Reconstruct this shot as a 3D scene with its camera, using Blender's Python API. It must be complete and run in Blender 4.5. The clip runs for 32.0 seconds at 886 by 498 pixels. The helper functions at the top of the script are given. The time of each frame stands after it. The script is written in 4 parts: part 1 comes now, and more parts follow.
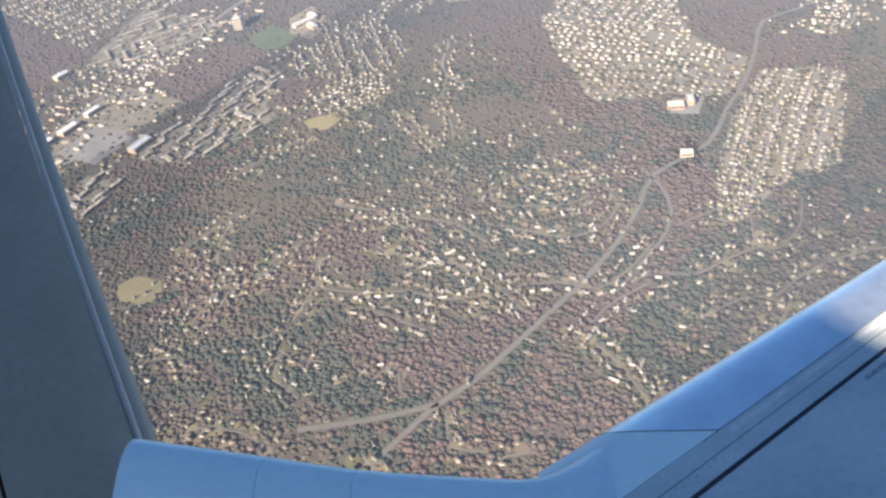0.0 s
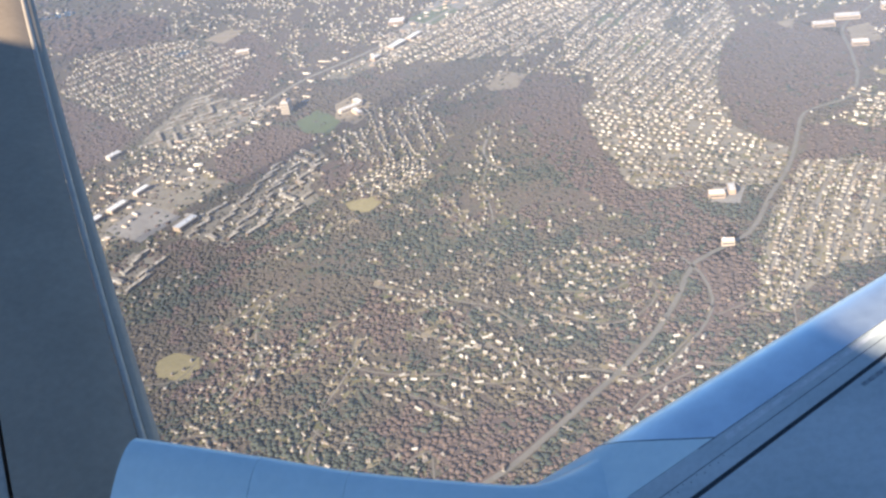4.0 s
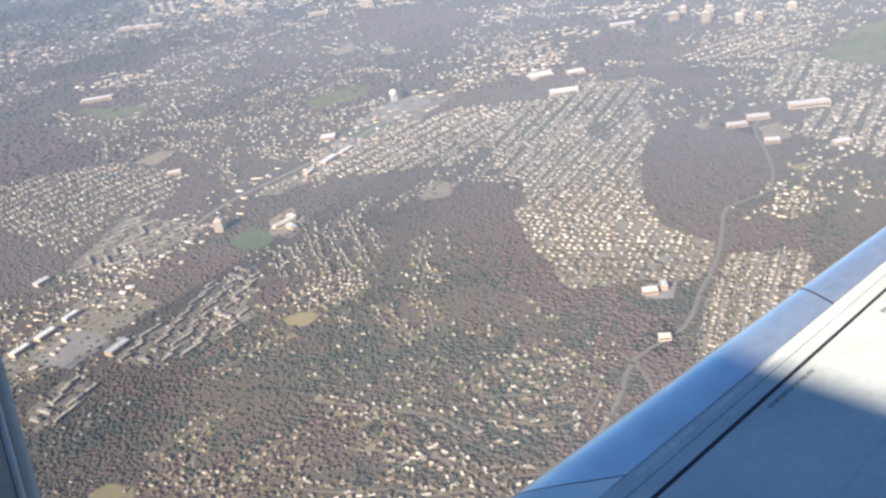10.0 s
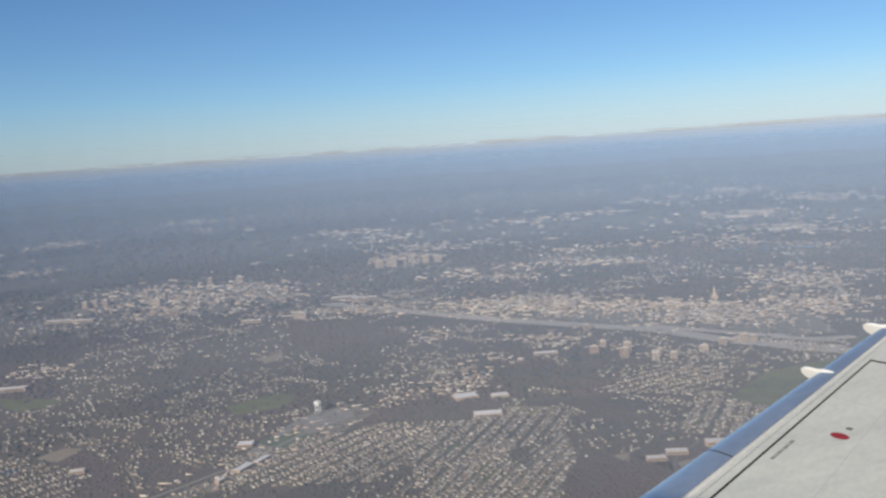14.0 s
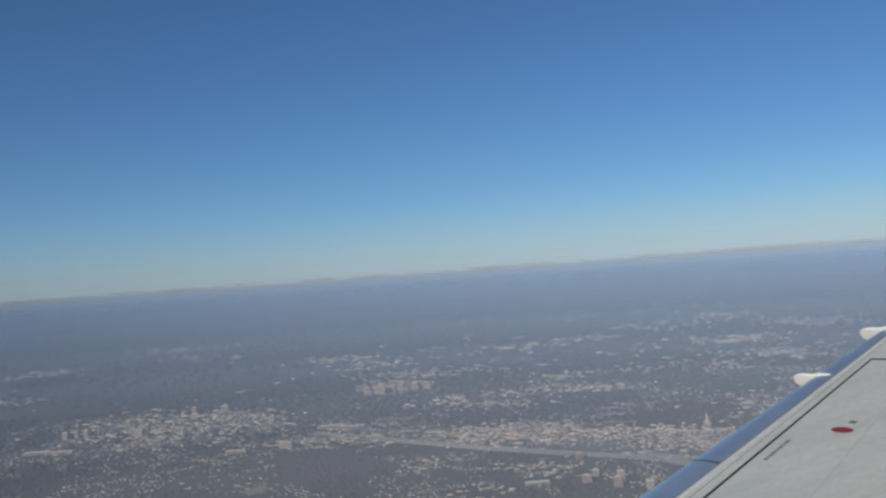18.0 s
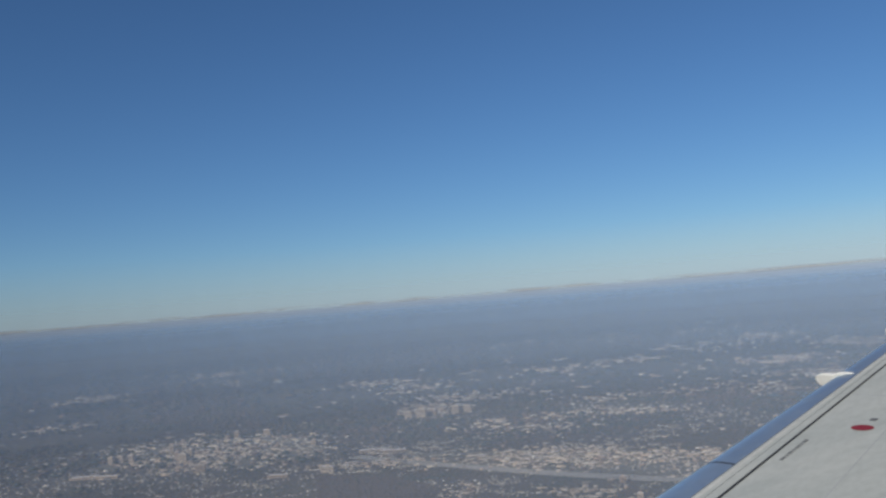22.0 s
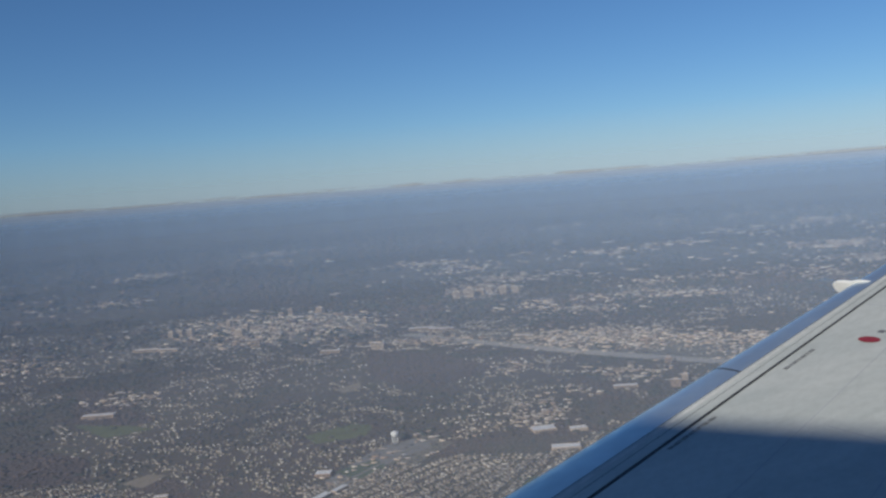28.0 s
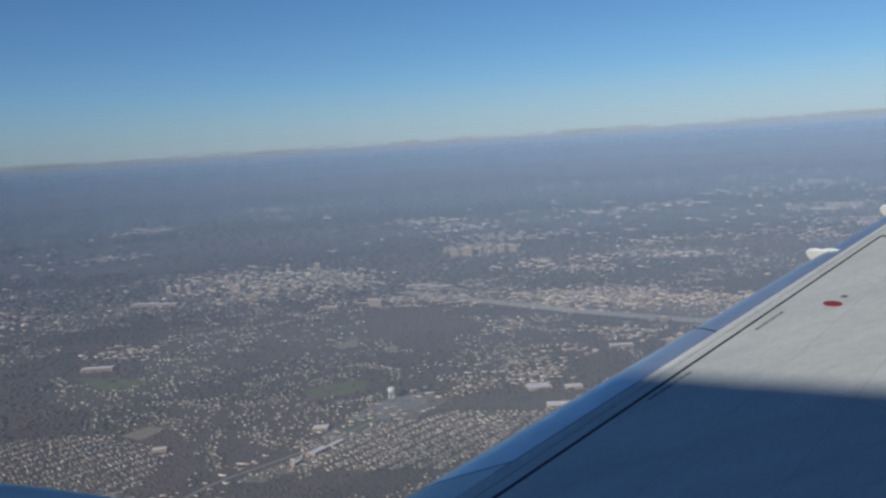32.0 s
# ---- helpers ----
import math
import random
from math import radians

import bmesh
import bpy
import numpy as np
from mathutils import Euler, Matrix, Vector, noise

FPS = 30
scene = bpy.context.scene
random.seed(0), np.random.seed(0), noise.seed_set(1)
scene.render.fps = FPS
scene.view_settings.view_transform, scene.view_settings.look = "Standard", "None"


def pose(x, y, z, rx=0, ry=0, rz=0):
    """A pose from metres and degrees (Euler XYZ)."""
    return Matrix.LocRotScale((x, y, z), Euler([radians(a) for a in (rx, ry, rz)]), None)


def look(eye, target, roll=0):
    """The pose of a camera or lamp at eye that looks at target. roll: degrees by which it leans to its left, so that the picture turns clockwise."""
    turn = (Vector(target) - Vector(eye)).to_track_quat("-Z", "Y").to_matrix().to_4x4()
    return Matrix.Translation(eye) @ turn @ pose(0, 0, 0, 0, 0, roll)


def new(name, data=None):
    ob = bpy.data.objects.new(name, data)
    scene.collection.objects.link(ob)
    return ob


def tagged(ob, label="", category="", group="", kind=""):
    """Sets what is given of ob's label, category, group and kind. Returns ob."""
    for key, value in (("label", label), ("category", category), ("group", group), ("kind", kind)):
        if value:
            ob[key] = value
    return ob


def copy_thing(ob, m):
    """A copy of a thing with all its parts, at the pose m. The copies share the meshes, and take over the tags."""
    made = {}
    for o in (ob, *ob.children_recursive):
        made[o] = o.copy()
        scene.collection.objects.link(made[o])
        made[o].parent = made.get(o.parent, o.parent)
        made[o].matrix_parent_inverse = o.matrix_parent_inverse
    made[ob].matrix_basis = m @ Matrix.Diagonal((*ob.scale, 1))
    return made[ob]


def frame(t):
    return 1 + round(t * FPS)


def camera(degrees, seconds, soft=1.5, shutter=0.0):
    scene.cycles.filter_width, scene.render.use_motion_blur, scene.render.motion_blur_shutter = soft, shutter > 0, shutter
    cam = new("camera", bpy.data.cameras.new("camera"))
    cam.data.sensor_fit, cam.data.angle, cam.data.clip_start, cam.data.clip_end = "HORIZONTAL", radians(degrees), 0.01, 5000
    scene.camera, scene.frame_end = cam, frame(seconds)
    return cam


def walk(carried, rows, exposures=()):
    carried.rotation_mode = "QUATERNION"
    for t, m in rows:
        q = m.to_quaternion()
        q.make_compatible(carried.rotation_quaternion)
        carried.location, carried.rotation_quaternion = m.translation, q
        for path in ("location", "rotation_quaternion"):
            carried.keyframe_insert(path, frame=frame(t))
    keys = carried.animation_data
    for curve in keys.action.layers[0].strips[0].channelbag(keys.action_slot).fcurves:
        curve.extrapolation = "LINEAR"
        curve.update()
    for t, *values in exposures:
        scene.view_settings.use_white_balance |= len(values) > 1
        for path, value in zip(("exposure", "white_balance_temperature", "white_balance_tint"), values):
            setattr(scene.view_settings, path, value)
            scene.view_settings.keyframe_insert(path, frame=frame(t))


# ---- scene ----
# An airliner's wing beside the cabin, over a winter suburb. The land is a scale model: about 0.38 of life size.
H = 320.0           # eye height over the land
cam = camera(52.5, 32.0, soft=2.55)
ROWS = [
    (0, -1.54, 0.82, 4.48, 51.72, 7.97, 15.47),
    (0.5, -1.54, 0.71, 4.36, 52.57, 7.14, 16.07),
    (1, -1.54, 0.65, 4.27, 53.36, 7.02, 16.00),
    (1.5, -1.46, 0.52, 4.24, 54.70, 6.54, 17.67),
    (2, -1.47, 0.49, 4.30, 54.64, 7.47, 16.68),
    (2.5, -1.40, 0.46, 4.22, 55.44, 7.04, 16.97),
    (3, -1.41, 0.51, 4.22, 55.28, 7.97, 16.26),
    (3.5, -1.10, 0.43, 4.05, 56.55, 8.43, 18.27),
    (5.5, -1.10, 0.30, 3.85, 58.32, 8.88, 17.35),
    (6, -1.05, 0.34, 3.82, 58.29, 9.45, 17.30),
    (6.5, -1.00, 0.35, 3.80, 58.51, 9.92, 17.05),
    (7, -0.97, 0.34, 3.75, 59.04, 9.88, 17.33),
    (7.5, -0.92, 0.35, 3.73, 59.32, 10.62, 16.67),
    (8, -0.92, 0.34, 3.69, 60.08, 9.85, 16.42),
    (8.5, -0.84, 0.39, 3.57, 60.19, 9.76, 14.36),
    (9, -0.84, 0.38, 3.40, 60.28, 8.50, 13.89),
    (9.5, -0.79, 0.38, 3.33, 60.48, 9.67, 13.46),
    (10, -0.79, 0.37, 3.25, 63.73, 8.95, 13.39),
    (10.5, -0.83, -0.40, 3.52, 66.85, 10.01, 12.80),
    (11, -0.88, -1.18, 3.79, 73.90, 10.07, 13.06),
    (11.5, -0.92, -2.10, 3.87, 78.62, 7.97, 12.42),
    (12, -0.97, -3.03, 3.95, 81.13, 6.07, 11.98),
    (12.5, -0.97, -2.72, 3.53, 79.72, 4.73, 10.84),
    (13, -0.95, -2.23, 2.90, 81.70, 3.59, 10.38),
    (13.5, -0.96, -2.04, 2.51, 82.05, 3.73, 10.46),
    (14, -0.87, -1.68, 2.28, 83.43, 3.90, 9.92),
    (14.5, -0.95, -1.70, 2.23, 84.38, 3.86, 9.33),
    (16.5, -0.97, -1.53, 1.45, 88.49, 3.93, 8.96),
    (17, -0.80, -0.93, 1.12, 89.54, 3.98, 9.13),
    (17.5, -0.82, -0.97, 1.02, 90.23, 4.03, 9.22),
    (18, -0.71, -0.66, 0.77, 91.45, 4.13, 9.19),
    (18.5, -0.72, -0.67, 0.68, 92.37, 4.17, 9.31),
    (19, -0.61, -0.31, 0.56, 92.68, 4.26, 9.43),
    (19.5, -0.65, -0.56, 0.65, 92.51, 4.31, 9.61),
    (20, -0.62, -0.55, 0.58, 92.96, 4.41, 9.87),
    (20.5, -0.58, -0.45, 0.51, 93.38, 4.51, 10.03),
    (21, -0.46, -0.18, 0.44, 93.51, 4.61, 10.50),
    (21.5, -0.47, -0.41, 0.52, 93.32, 4.68, 11.17),
    (22, -0.43, -0.42, 0.52, 93.09, 4.77, 11.72),
    (22.5, -0.37, -0.35, 0.51, 93.19, 4.85, 12.13),
    (23, -0.28, -0.13, 0.45, 93.27, 4.94, 12.42),
    (23.5, -0.27, -0.19, 0.52, 93.12, 5.00, 12.71),
    (24, -0.21, -0.05, 0.50, 92.95, 5.04, 13.03),
    (24.5, -0.24, -0.29, 0.59, 92.67, 5.16, 13.27),
    (26.5, -0.16, -0.35, 0.72, 91.69, 5.61, 14.02),
    (27, -0.09, -0.18, 0.70, 91.65, 5.67, 14.02),
    (27.5, -0.11, -0.33, 0.73, 87.74, 5.11, 14.82),
    (28, -0.08, -0.36, 0.71, 85.80, 4.47, 14.85),
    (28.5, -0.17, -0.83, 0.89, 83.70, 4.33, 15.25),
    (29, -0.13, -0.94, 0.85, 83.45, 3.95, 14.80),
    (29.5, -0.15, -0.84, 0.89, 82.59, 4.07, 14.45),
    (30, -0.10, -0.97, 0.84, 82.64, 3.95, 14.82),
    (30.5, -0.08, -0.88, 0.88, 83.05, 4.08, 15.18),
    (31, -0.04, -0.89, 0.91, 82.70, 4.05, 15.10),
    (31.5, -0.02, -0.91, 0.94, 82.92, 4.02, 14.92),
    (32, 0.06, -1.02, 0.85, 83.11, 3.81, 14.79),
]
EXPOSURES = [(0.0, 1.90, 6600, 9), (4.0, 1.92, 6600, 9), (9.0, 1.75, 6550, 9), (10.5, 1.65, 6550, 9), (11.2, 1.36, 6600, 9), (12.0, 0.92, 6640, 9), (14.5, 0.62, 6450, 8), (17.0, 0.17, 6180, 7), (27.0, 0.17, 6130, 7), (28.5, 0.25, 6000, 7), (32.0, 0.24, 5980, 7)]
walk(cam, [(t, pose(x, y, H + z, rx, ry, rz)) for t, x, y, z, rx, ry, rz in ROWS], EXPOSURES)

# ---- light ----
SUN_EL, SUN_AZ = 27.0, 203.0    # degrees; azimuth clockwise from +y
to_sun = Vector((math.sin(radians(SUN_AZ)) * math.cos(radians(SUN_EL)), math.cos(radians(SUN_AZ)) * math.cos(radians(SUN_EL)), math.sin(radians(SUN_EL))))
world = bpy.data.worlds.new("sky")
scene.world = world
world.use_nodes = True
wn = world.node_tree.nodes
sky = wn.new("ShaderNodeTexSky")
sky.sky_type, sky.sun_disc = "NISHITA", False
sky.sun_elevation, sky.sun_rotation = radians(SUN_EL), radians(SUN_AZ)
sky.altitude, sky.air_density, sky.dust_density, sky.ozone_density = 1200.0, 1.0, 0.05, 7.5
wn["Background"].inputs["Strength"].default_value = 0.060
world.node_tree.links.new(sky.outputs[0], wn["Background"].inputs["Color"])
sun = new("sun", bpy.data.lights.new("sun", "SUN"))
sun.data.energy, sun.data.angle, sun.data.color = 3.45, radians(0.5), (1.0, 0.89, 0.74)
sun.matrix_world = look((0, 0, 900), tuple(Vector((0, 0, 900)) - to_sun))


# ---- materials ----
def material(name, rough=0.6, metal=0.0):
    m = bpy.data.materials.new(name)
    m.use_nodes = True
    bsdf = m.node_tree.nodes["Principled BSDF"]
    bsdf.inputs["Roughness"].default_value, bsdf.inputs["Metallic"].default_value = rough, metal
    return m, m.node_tree.nodes, m.node_tree.links, bsdf


def noise_node(nt, scale, detail=3.0, rough=0.55, coord=None):
    n = nt.nodes.new("ShaderNodeTexNoise")
    n.inputs["Scale"].default_value, n.inputs["Detail"].default_value, n.inputs["Roughness"].default_value = scale, detail, rough
    if coord is not None:
        nt.links.new(coord, n.inputs["Vector"])
    return n.outputs["Fac"]


def ramp(nt, fac, stops):
    r = nt.nodes.new("ShaderNodeValToRGB")
    while len(r.color_ramp.elements) < len(stops):
        r.color_ramp.elements.new(0.5)
    for e, (p, c) in zip(r.color_ramp.elements, stops):
        e.position, e.color = p, (*c, 1)
    nt.links.new(fac, r.inputs[0])
    return r.outputs[0]


def mixed(nt, fac, a, b, mode="MIX"):
    n = nt.nodes.new("ShaderNodeMix")
    n.data_type, n.blend_type = "RGBA", mode
    for sock, v in ((n.inputs[0], fac), (n.inputs[6], a), (n.inputs[7], b)):
        if isinstance(v, (int, float)):
            sock.default_value = v
        elif isinstance(v, tuple):
            sock.default_value = (*v, 1)
        else:
            nt.links.new(v, sock)
    return n.outputs[2]


def position(nt):
    return nt.nodes.new("ShaderNodeNewGeometry").outputs["Position"]


def bump(nt, bsdf, fac, strength, distance):
    n = nt.nodes.new("ShaderNodeBump")
    n.inputs["Strength"].default_value, n.inputs["Distance"].default_value = strength, distance
    nt.links.new(fac, n.inputs["Height"])
    nt.links.new(n.outputs[0], bsdf.inputs["Normal"])


def mottled(name, dark, light, scale, rough=0.8, metal=0.0, fine=8.0, relief=0.0):
    """A surface that varies between two colours at two scales."""
    m, nodes, links, bsdf = material(name, rough, metal)
    nt, p = m.node_tree, position(m.node_tree)
    a, b = noise_node(nt, scale, 4, 0.6, p), noise_node(nt, scale * fine, 3, 0.6, p)
    f = mixed(nt, 0.45, a, b)
    links.new(ramp(nt, f, [(0.3, dark), (0.7, light)]), bsdf.inputs["Base Color"])
    if relief:
        bump(nt, bsdf, b, 0.5, relief)
    return m


def varied(name, stops, rough=0.75, island=False):
    """A material whose colour is picked piece by piece from the stops."""
    m, nodes, links, bsdf = material(name, rough)
    nt = m.node_tree
    pick = nodes.new("ShaderNodeNewGeometry").outputs["Random Per Island"] if island else nodes.new("ShaderNodeObjectInfo").outputs["Random"]
    c = ramp(nt, pick, stops)
    c = mixed(nt, 0.35, c, ramp(nt, noise_node(nt, 1.5, 3, 0.6, position(nt)), [(0.3, (0.55, 0.55, 0.55)), (0.7, (1, 1, 1))]), "MULTIPLY")
    links.new(c, bsdf.inputs["Base Color"])
    return m


def land_material():
    m, nodes, links, bsdf = material("winter_land", 0.95)
    nt, p = m.node_tree, position(m.node_tree)
    big, mid, fine = noise_node(nt, 0.0035, 5, 0.6, p), noise_node(nt, 0.03, 5, 0.65, p), noise_node(nt, 0.35, 4, 0.7, p)
    soil = ramp(nt, fine, [(0.28, (0.075, 0.060, 0.048)), (0.5, (0.118, 0.094, 0.073)), (0.72, (0.185, 0.148, 0.105))])
    turf = ramp(nt, fine, [(0.3, (0.062, 0.066, 0.045)), (0.7, (0.135, 0.130, 0.082))])
    c = mixed(nt, ramp(nt, mid, [(0.48, (0, 0, 0)), (0.62, (0.8, 0.8, 0.8))]), soil, turf)
    brown = ramp(nt, fine, [(0.3, (0.078, 0.060, 0.052)), (0.7, (0.128, 0.100, 0.085))])
    c = mixed(nt, ramp(nt, big, [(0.45, (0, 0, 0)), (0.58, (1, 1, 1))]), c, brown)
    links.new(c, bsdf.inputs["Base Color"])
    bump(nt, bsdf, fine, 0.6, 1.0)
    return m


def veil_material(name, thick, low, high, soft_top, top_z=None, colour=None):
    """A sheet painted as thin haze: lets most light pass, and its tint scatters a little. It thickens upwards from the
    ground.
    """
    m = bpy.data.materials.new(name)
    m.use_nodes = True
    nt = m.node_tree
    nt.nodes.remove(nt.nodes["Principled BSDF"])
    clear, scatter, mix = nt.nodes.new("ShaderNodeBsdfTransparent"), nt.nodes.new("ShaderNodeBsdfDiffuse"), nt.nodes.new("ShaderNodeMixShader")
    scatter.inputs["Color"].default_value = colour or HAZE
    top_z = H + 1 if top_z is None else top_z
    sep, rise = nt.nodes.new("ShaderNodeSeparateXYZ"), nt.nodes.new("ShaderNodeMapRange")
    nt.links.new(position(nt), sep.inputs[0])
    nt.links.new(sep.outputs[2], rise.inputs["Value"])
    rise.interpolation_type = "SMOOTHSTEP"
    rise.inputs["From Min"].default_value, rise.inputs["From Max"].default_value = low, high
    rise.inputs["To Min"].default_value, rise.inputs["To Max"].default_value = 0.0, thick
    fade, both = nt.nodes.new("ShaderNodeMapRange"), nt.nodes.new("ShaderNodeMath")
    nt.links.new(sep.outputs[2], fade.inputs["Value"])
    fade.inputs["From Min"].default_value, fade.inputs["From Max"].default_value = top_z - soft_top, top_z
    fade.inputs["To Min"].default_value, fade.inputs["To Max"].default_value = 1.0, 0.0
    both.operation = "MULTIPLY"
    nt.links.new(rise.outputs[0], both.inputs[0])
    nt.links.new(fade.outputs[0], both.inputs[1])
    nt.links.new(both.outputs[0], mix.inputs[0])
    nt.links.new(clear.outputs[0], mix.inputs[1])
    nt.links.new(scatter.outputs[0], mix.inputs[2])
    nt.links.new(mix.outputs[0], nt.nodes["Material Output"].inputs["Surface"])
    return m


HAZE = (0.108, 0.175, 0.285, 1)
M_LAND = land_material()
M_BANK = veil_material("painted_haze_bank", 1.0, -500, -400, 2)
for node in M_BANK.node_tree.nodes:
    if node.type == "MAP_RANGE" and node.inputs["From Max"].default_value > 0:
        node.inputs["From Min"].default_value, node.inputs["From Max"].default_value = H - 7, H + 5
# distance haze painted into the bank's colour: deep blue foot, paler top
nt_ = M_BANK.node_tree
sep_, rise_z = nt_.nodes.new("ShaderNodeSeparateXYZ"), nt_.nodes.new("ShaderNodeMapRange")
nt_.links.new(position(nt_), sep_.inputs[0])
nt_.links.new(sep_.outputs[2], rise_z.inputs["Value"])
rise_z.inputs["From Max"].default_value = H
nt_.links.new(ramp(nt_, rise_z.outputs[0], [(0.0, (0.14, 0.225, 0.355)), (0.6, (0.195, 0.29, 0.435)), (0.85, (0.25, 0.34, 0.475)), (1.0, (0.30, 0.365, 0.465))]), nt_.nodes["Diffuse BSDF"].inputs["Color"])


def cloud_material():
    """Thin broken cloud: denser where the noise is high, softer towards its top and foot."""
    m = veil_material("thin_cloud", 0.9, H - 14, H - 2, 0)
    nt = m.node_tree
    top = [n for n in nt.nodes if n.type == "MAP_RANGE"][1]
    top.inputs["From Min"].default_value, top.inputs["From Max"].default_value = H + 2, H + 20
    stretch = nt.nodes.new("ShaderNodeMapping")
    stretch.inputs["Scale"].default_value = (0.004, 0.004, 0.05)
    nt.links.new(position(nt), stretch.inputs[0])
    puff = ramp(nt, noise_node(nt, 1.0, 5, 0.6, stretch.outputs[0]), [(0.40, (0, 0, 0)), (0.62, (1, 1, 1))])
    keep = nt.nodes.new("ShaderNodeMath")
    keep.operation = "MULTIPLY"
    old = [n for n in nt.nodes if n.type == "MATH" and n != keep][0]
    nt.links.new(old.outputs[0], keep.inputs[0])
    nt.links.new(puff, keep.inputs[1])
    nt.links.new(keep.outputs[0], nt.nodes["Mix Shader"].inputs[0])
    nt.nodes["Diffuse BSDF"].inputs["Color"].default_value = (0.30, 0.30, 0.32, 1)
    return m


M_CLOUD = cloud_material()
M_ROAD = mottled("worn_asphalt", (0.13, 0.12, 0.105), (0.20, 0.182, 0.155), 0.08, 0.9)
M_CONCRETE = mottled("pale_concrete", (0.36, 0.325, 0.275), (0.52, 0.475, 0.405), 0.05, 0.85)
M_LOTS = mottled("developed_ground", (0.138, 0.121, 0.093), (0.29, 0.255, 0.198), 0.09, 0.9)
M_SIDE = mottled("dull_street", (0.14, 0.122, 0.10), (0.22, 0.195, 0.16), 0.09, 0.9)
M_LANE = mottled("worn_street", (0.17, 0.155, 0.135), (0.27, 0.245, 0.21), 0.09, 0.9)
M_YARD = varied("yards", [(0.0, (0.11, 0.105, 0.05)), (0.25, (0.19, 0.155, 0.085)), (0.5, (0.25, 0.20, 0.12)), (0.7, (0.13, 0.13, 0.06)), (0.9, (0.29, 0.235, 0.15)), (1.0, (0.17, 0.13, 0.085))], 0.95, True)
M_LOT = mottled("parking_asphalt", (0.17, 0.158, 0.145), (0.30, 0.28, 0.255), 0.06, 0.85)
M_GRASS = mottled("winter_grass", (0.085, 0.10, 0.04), (0.19, 0.20, 0.08), 0.05, 0.95)
M_GREEN = mottled("sports_turf", (0.075, 0.10, 0.055), (0.12, 0.15, 0.08), 0.05, 0.9)
M_STRAW = mottled("straw_field", (0.20, 0.165, 0.08), (0.32, 0.27, 0.14), 0.06, 0.95)
M_SAND = mottled("bare_earth", (0.22, 0.175, 0.125), (0.34, 0.28, 0.205), 0.06, 0.95)
M_WOODFLOOR = mottled("leaf_litter", (0.100, 0.073, 0.064), (0.140, 0.103, 0.09), 0.12, 0.95)
M_WATER = mottled("pond_water", (0.02, 0.05, 0.08), (0.03, 0.07, 0.11), 0.01, 0.12)
M_BARE = varied("bare_crowns", [(0.0, (0.080, 0.067, 0.052)), (0.5, (0.098, 0.081, 0.062)), (1.0, (0.128, 0.104, 0.077))], 0.95, True)
M_RUSSET = varied("russet_crowns", [(0.0, (0.106, 0.074, 0.064)), (0.5, (0.126, 0.088, 0.075)), (1.0, (0.148, 0.105, 0.088))], 0.95, True)
M_PINE = varied("pine_crowns", [(0.0, (0.046, 0.057, 0.048)), (0.6, (0.060, 0.070, 0.056)), (1.0, (0.080, 0.088, 0.066))], 0.95, True)
WALLS = [(0.0, (0.50, 0.46, 0.39)), (0.2, (0.36, 0.28, 0.20)), (0.36, (0.78, 0.75, 0.69)), (0.44, (0.28, 0.18, 0.12)), (0.68, (0.48, 0.42, 0.33)), (0.82, (0.62, 0.59, 0.53)), (1.0, (0.30, 0.24, 0.18))]
ROOFS = [(0.0, (0.10, 0.095, 0.09)), (0.3, (0.24, 0.21, 0.18)), (0.55, (0.18, 0.135, 0.10)), (0.75, (0.34, 0.31, 0.27)), (1.0, (0.60, 0.56, 0.49))]
M_HOUSE, M_ROOF = varied("house_wall", [(p, tuple(c * 0.68 for c in col)) for p, col in WALLS]), varied("shingle_roof", ROOFS, 0.85)
M_HOUSES = varied("house_walls", [(0.0, (0.68, 0.62, 0.52)), (0.3, (0.40, 0.32, 0.24)), (0.45, (0.84, 0.80, 0.73)), (0.62, (0.30, 0.20, 0.14)), (0.8, (0.74, 0.67, 0.57)), (1.0, (0.46, 0.39, 0.30))], 0.75, True)
M_ROOFS = varied("shingle_roofs", [(0.0, (0.10, 0.09, 0.08)), (0.35, (0.20, 0.175, 0.15)), (0.6, (0.15, 0.115, 0.09)), (0.85, (0.31, 0.275, 0.23)), (1.0, (0.56, 0.52, 0.46))], 0.85, True)
DULL = [(p, tuple(c * 0.85 for c in col)) for p, col in WALLS]
M_HOUSES_NEAR, M_ROOFS_NEAR = varied("dull_house_walls", DULL, 0.75, True), varied("dull_roofs", [(0.0, (0.09, 0.085, 0.08)), (0.4, (0.17, 0.15, 0.13)), (0.75, (0.24, 0.20, 0.16)), (1.0, (0.40, 0.37, 0.33))], 0.85, True)
M_BLOCK = varied("block_wall", [(0.0, (0.46, 0.34, 0.24)), (0.4, (0.58, 0.46, 0.34)), (0.7, (0.40, 0.27, 0.19)), (1.0, (0.66, 0.57, 0.46))])
M_BLOCKS = varied("block_walls", [(0.0, (0.62, 0.45, 0.32)), (0.3, (0.86, 0.74, 0.58)), (0.5, (0.34, 0.22, 0.15)), (0.7, (0.88, 0.81, 0.70)), (0.85, (0.50, 0.34, 0.24)), (1.0, (0.16, 0.15, 0.14))], 0.7, True)
M_FLAT = varied("flat_roof", [(0.0, (0.55, 0.54, 0.52)), (0.5, (0.78, 0.77, 0.75)), (1.0, (0.86, 0.86, 0.85))], 0.6)
M_TILE = varied("terrace_roof", [(0.0, (0.26, 0.225, 0.18)), (0.5, (0.42, 0.365, 0.29)), (1.0, (0.60, 0.53, 0.43))], 0.8)
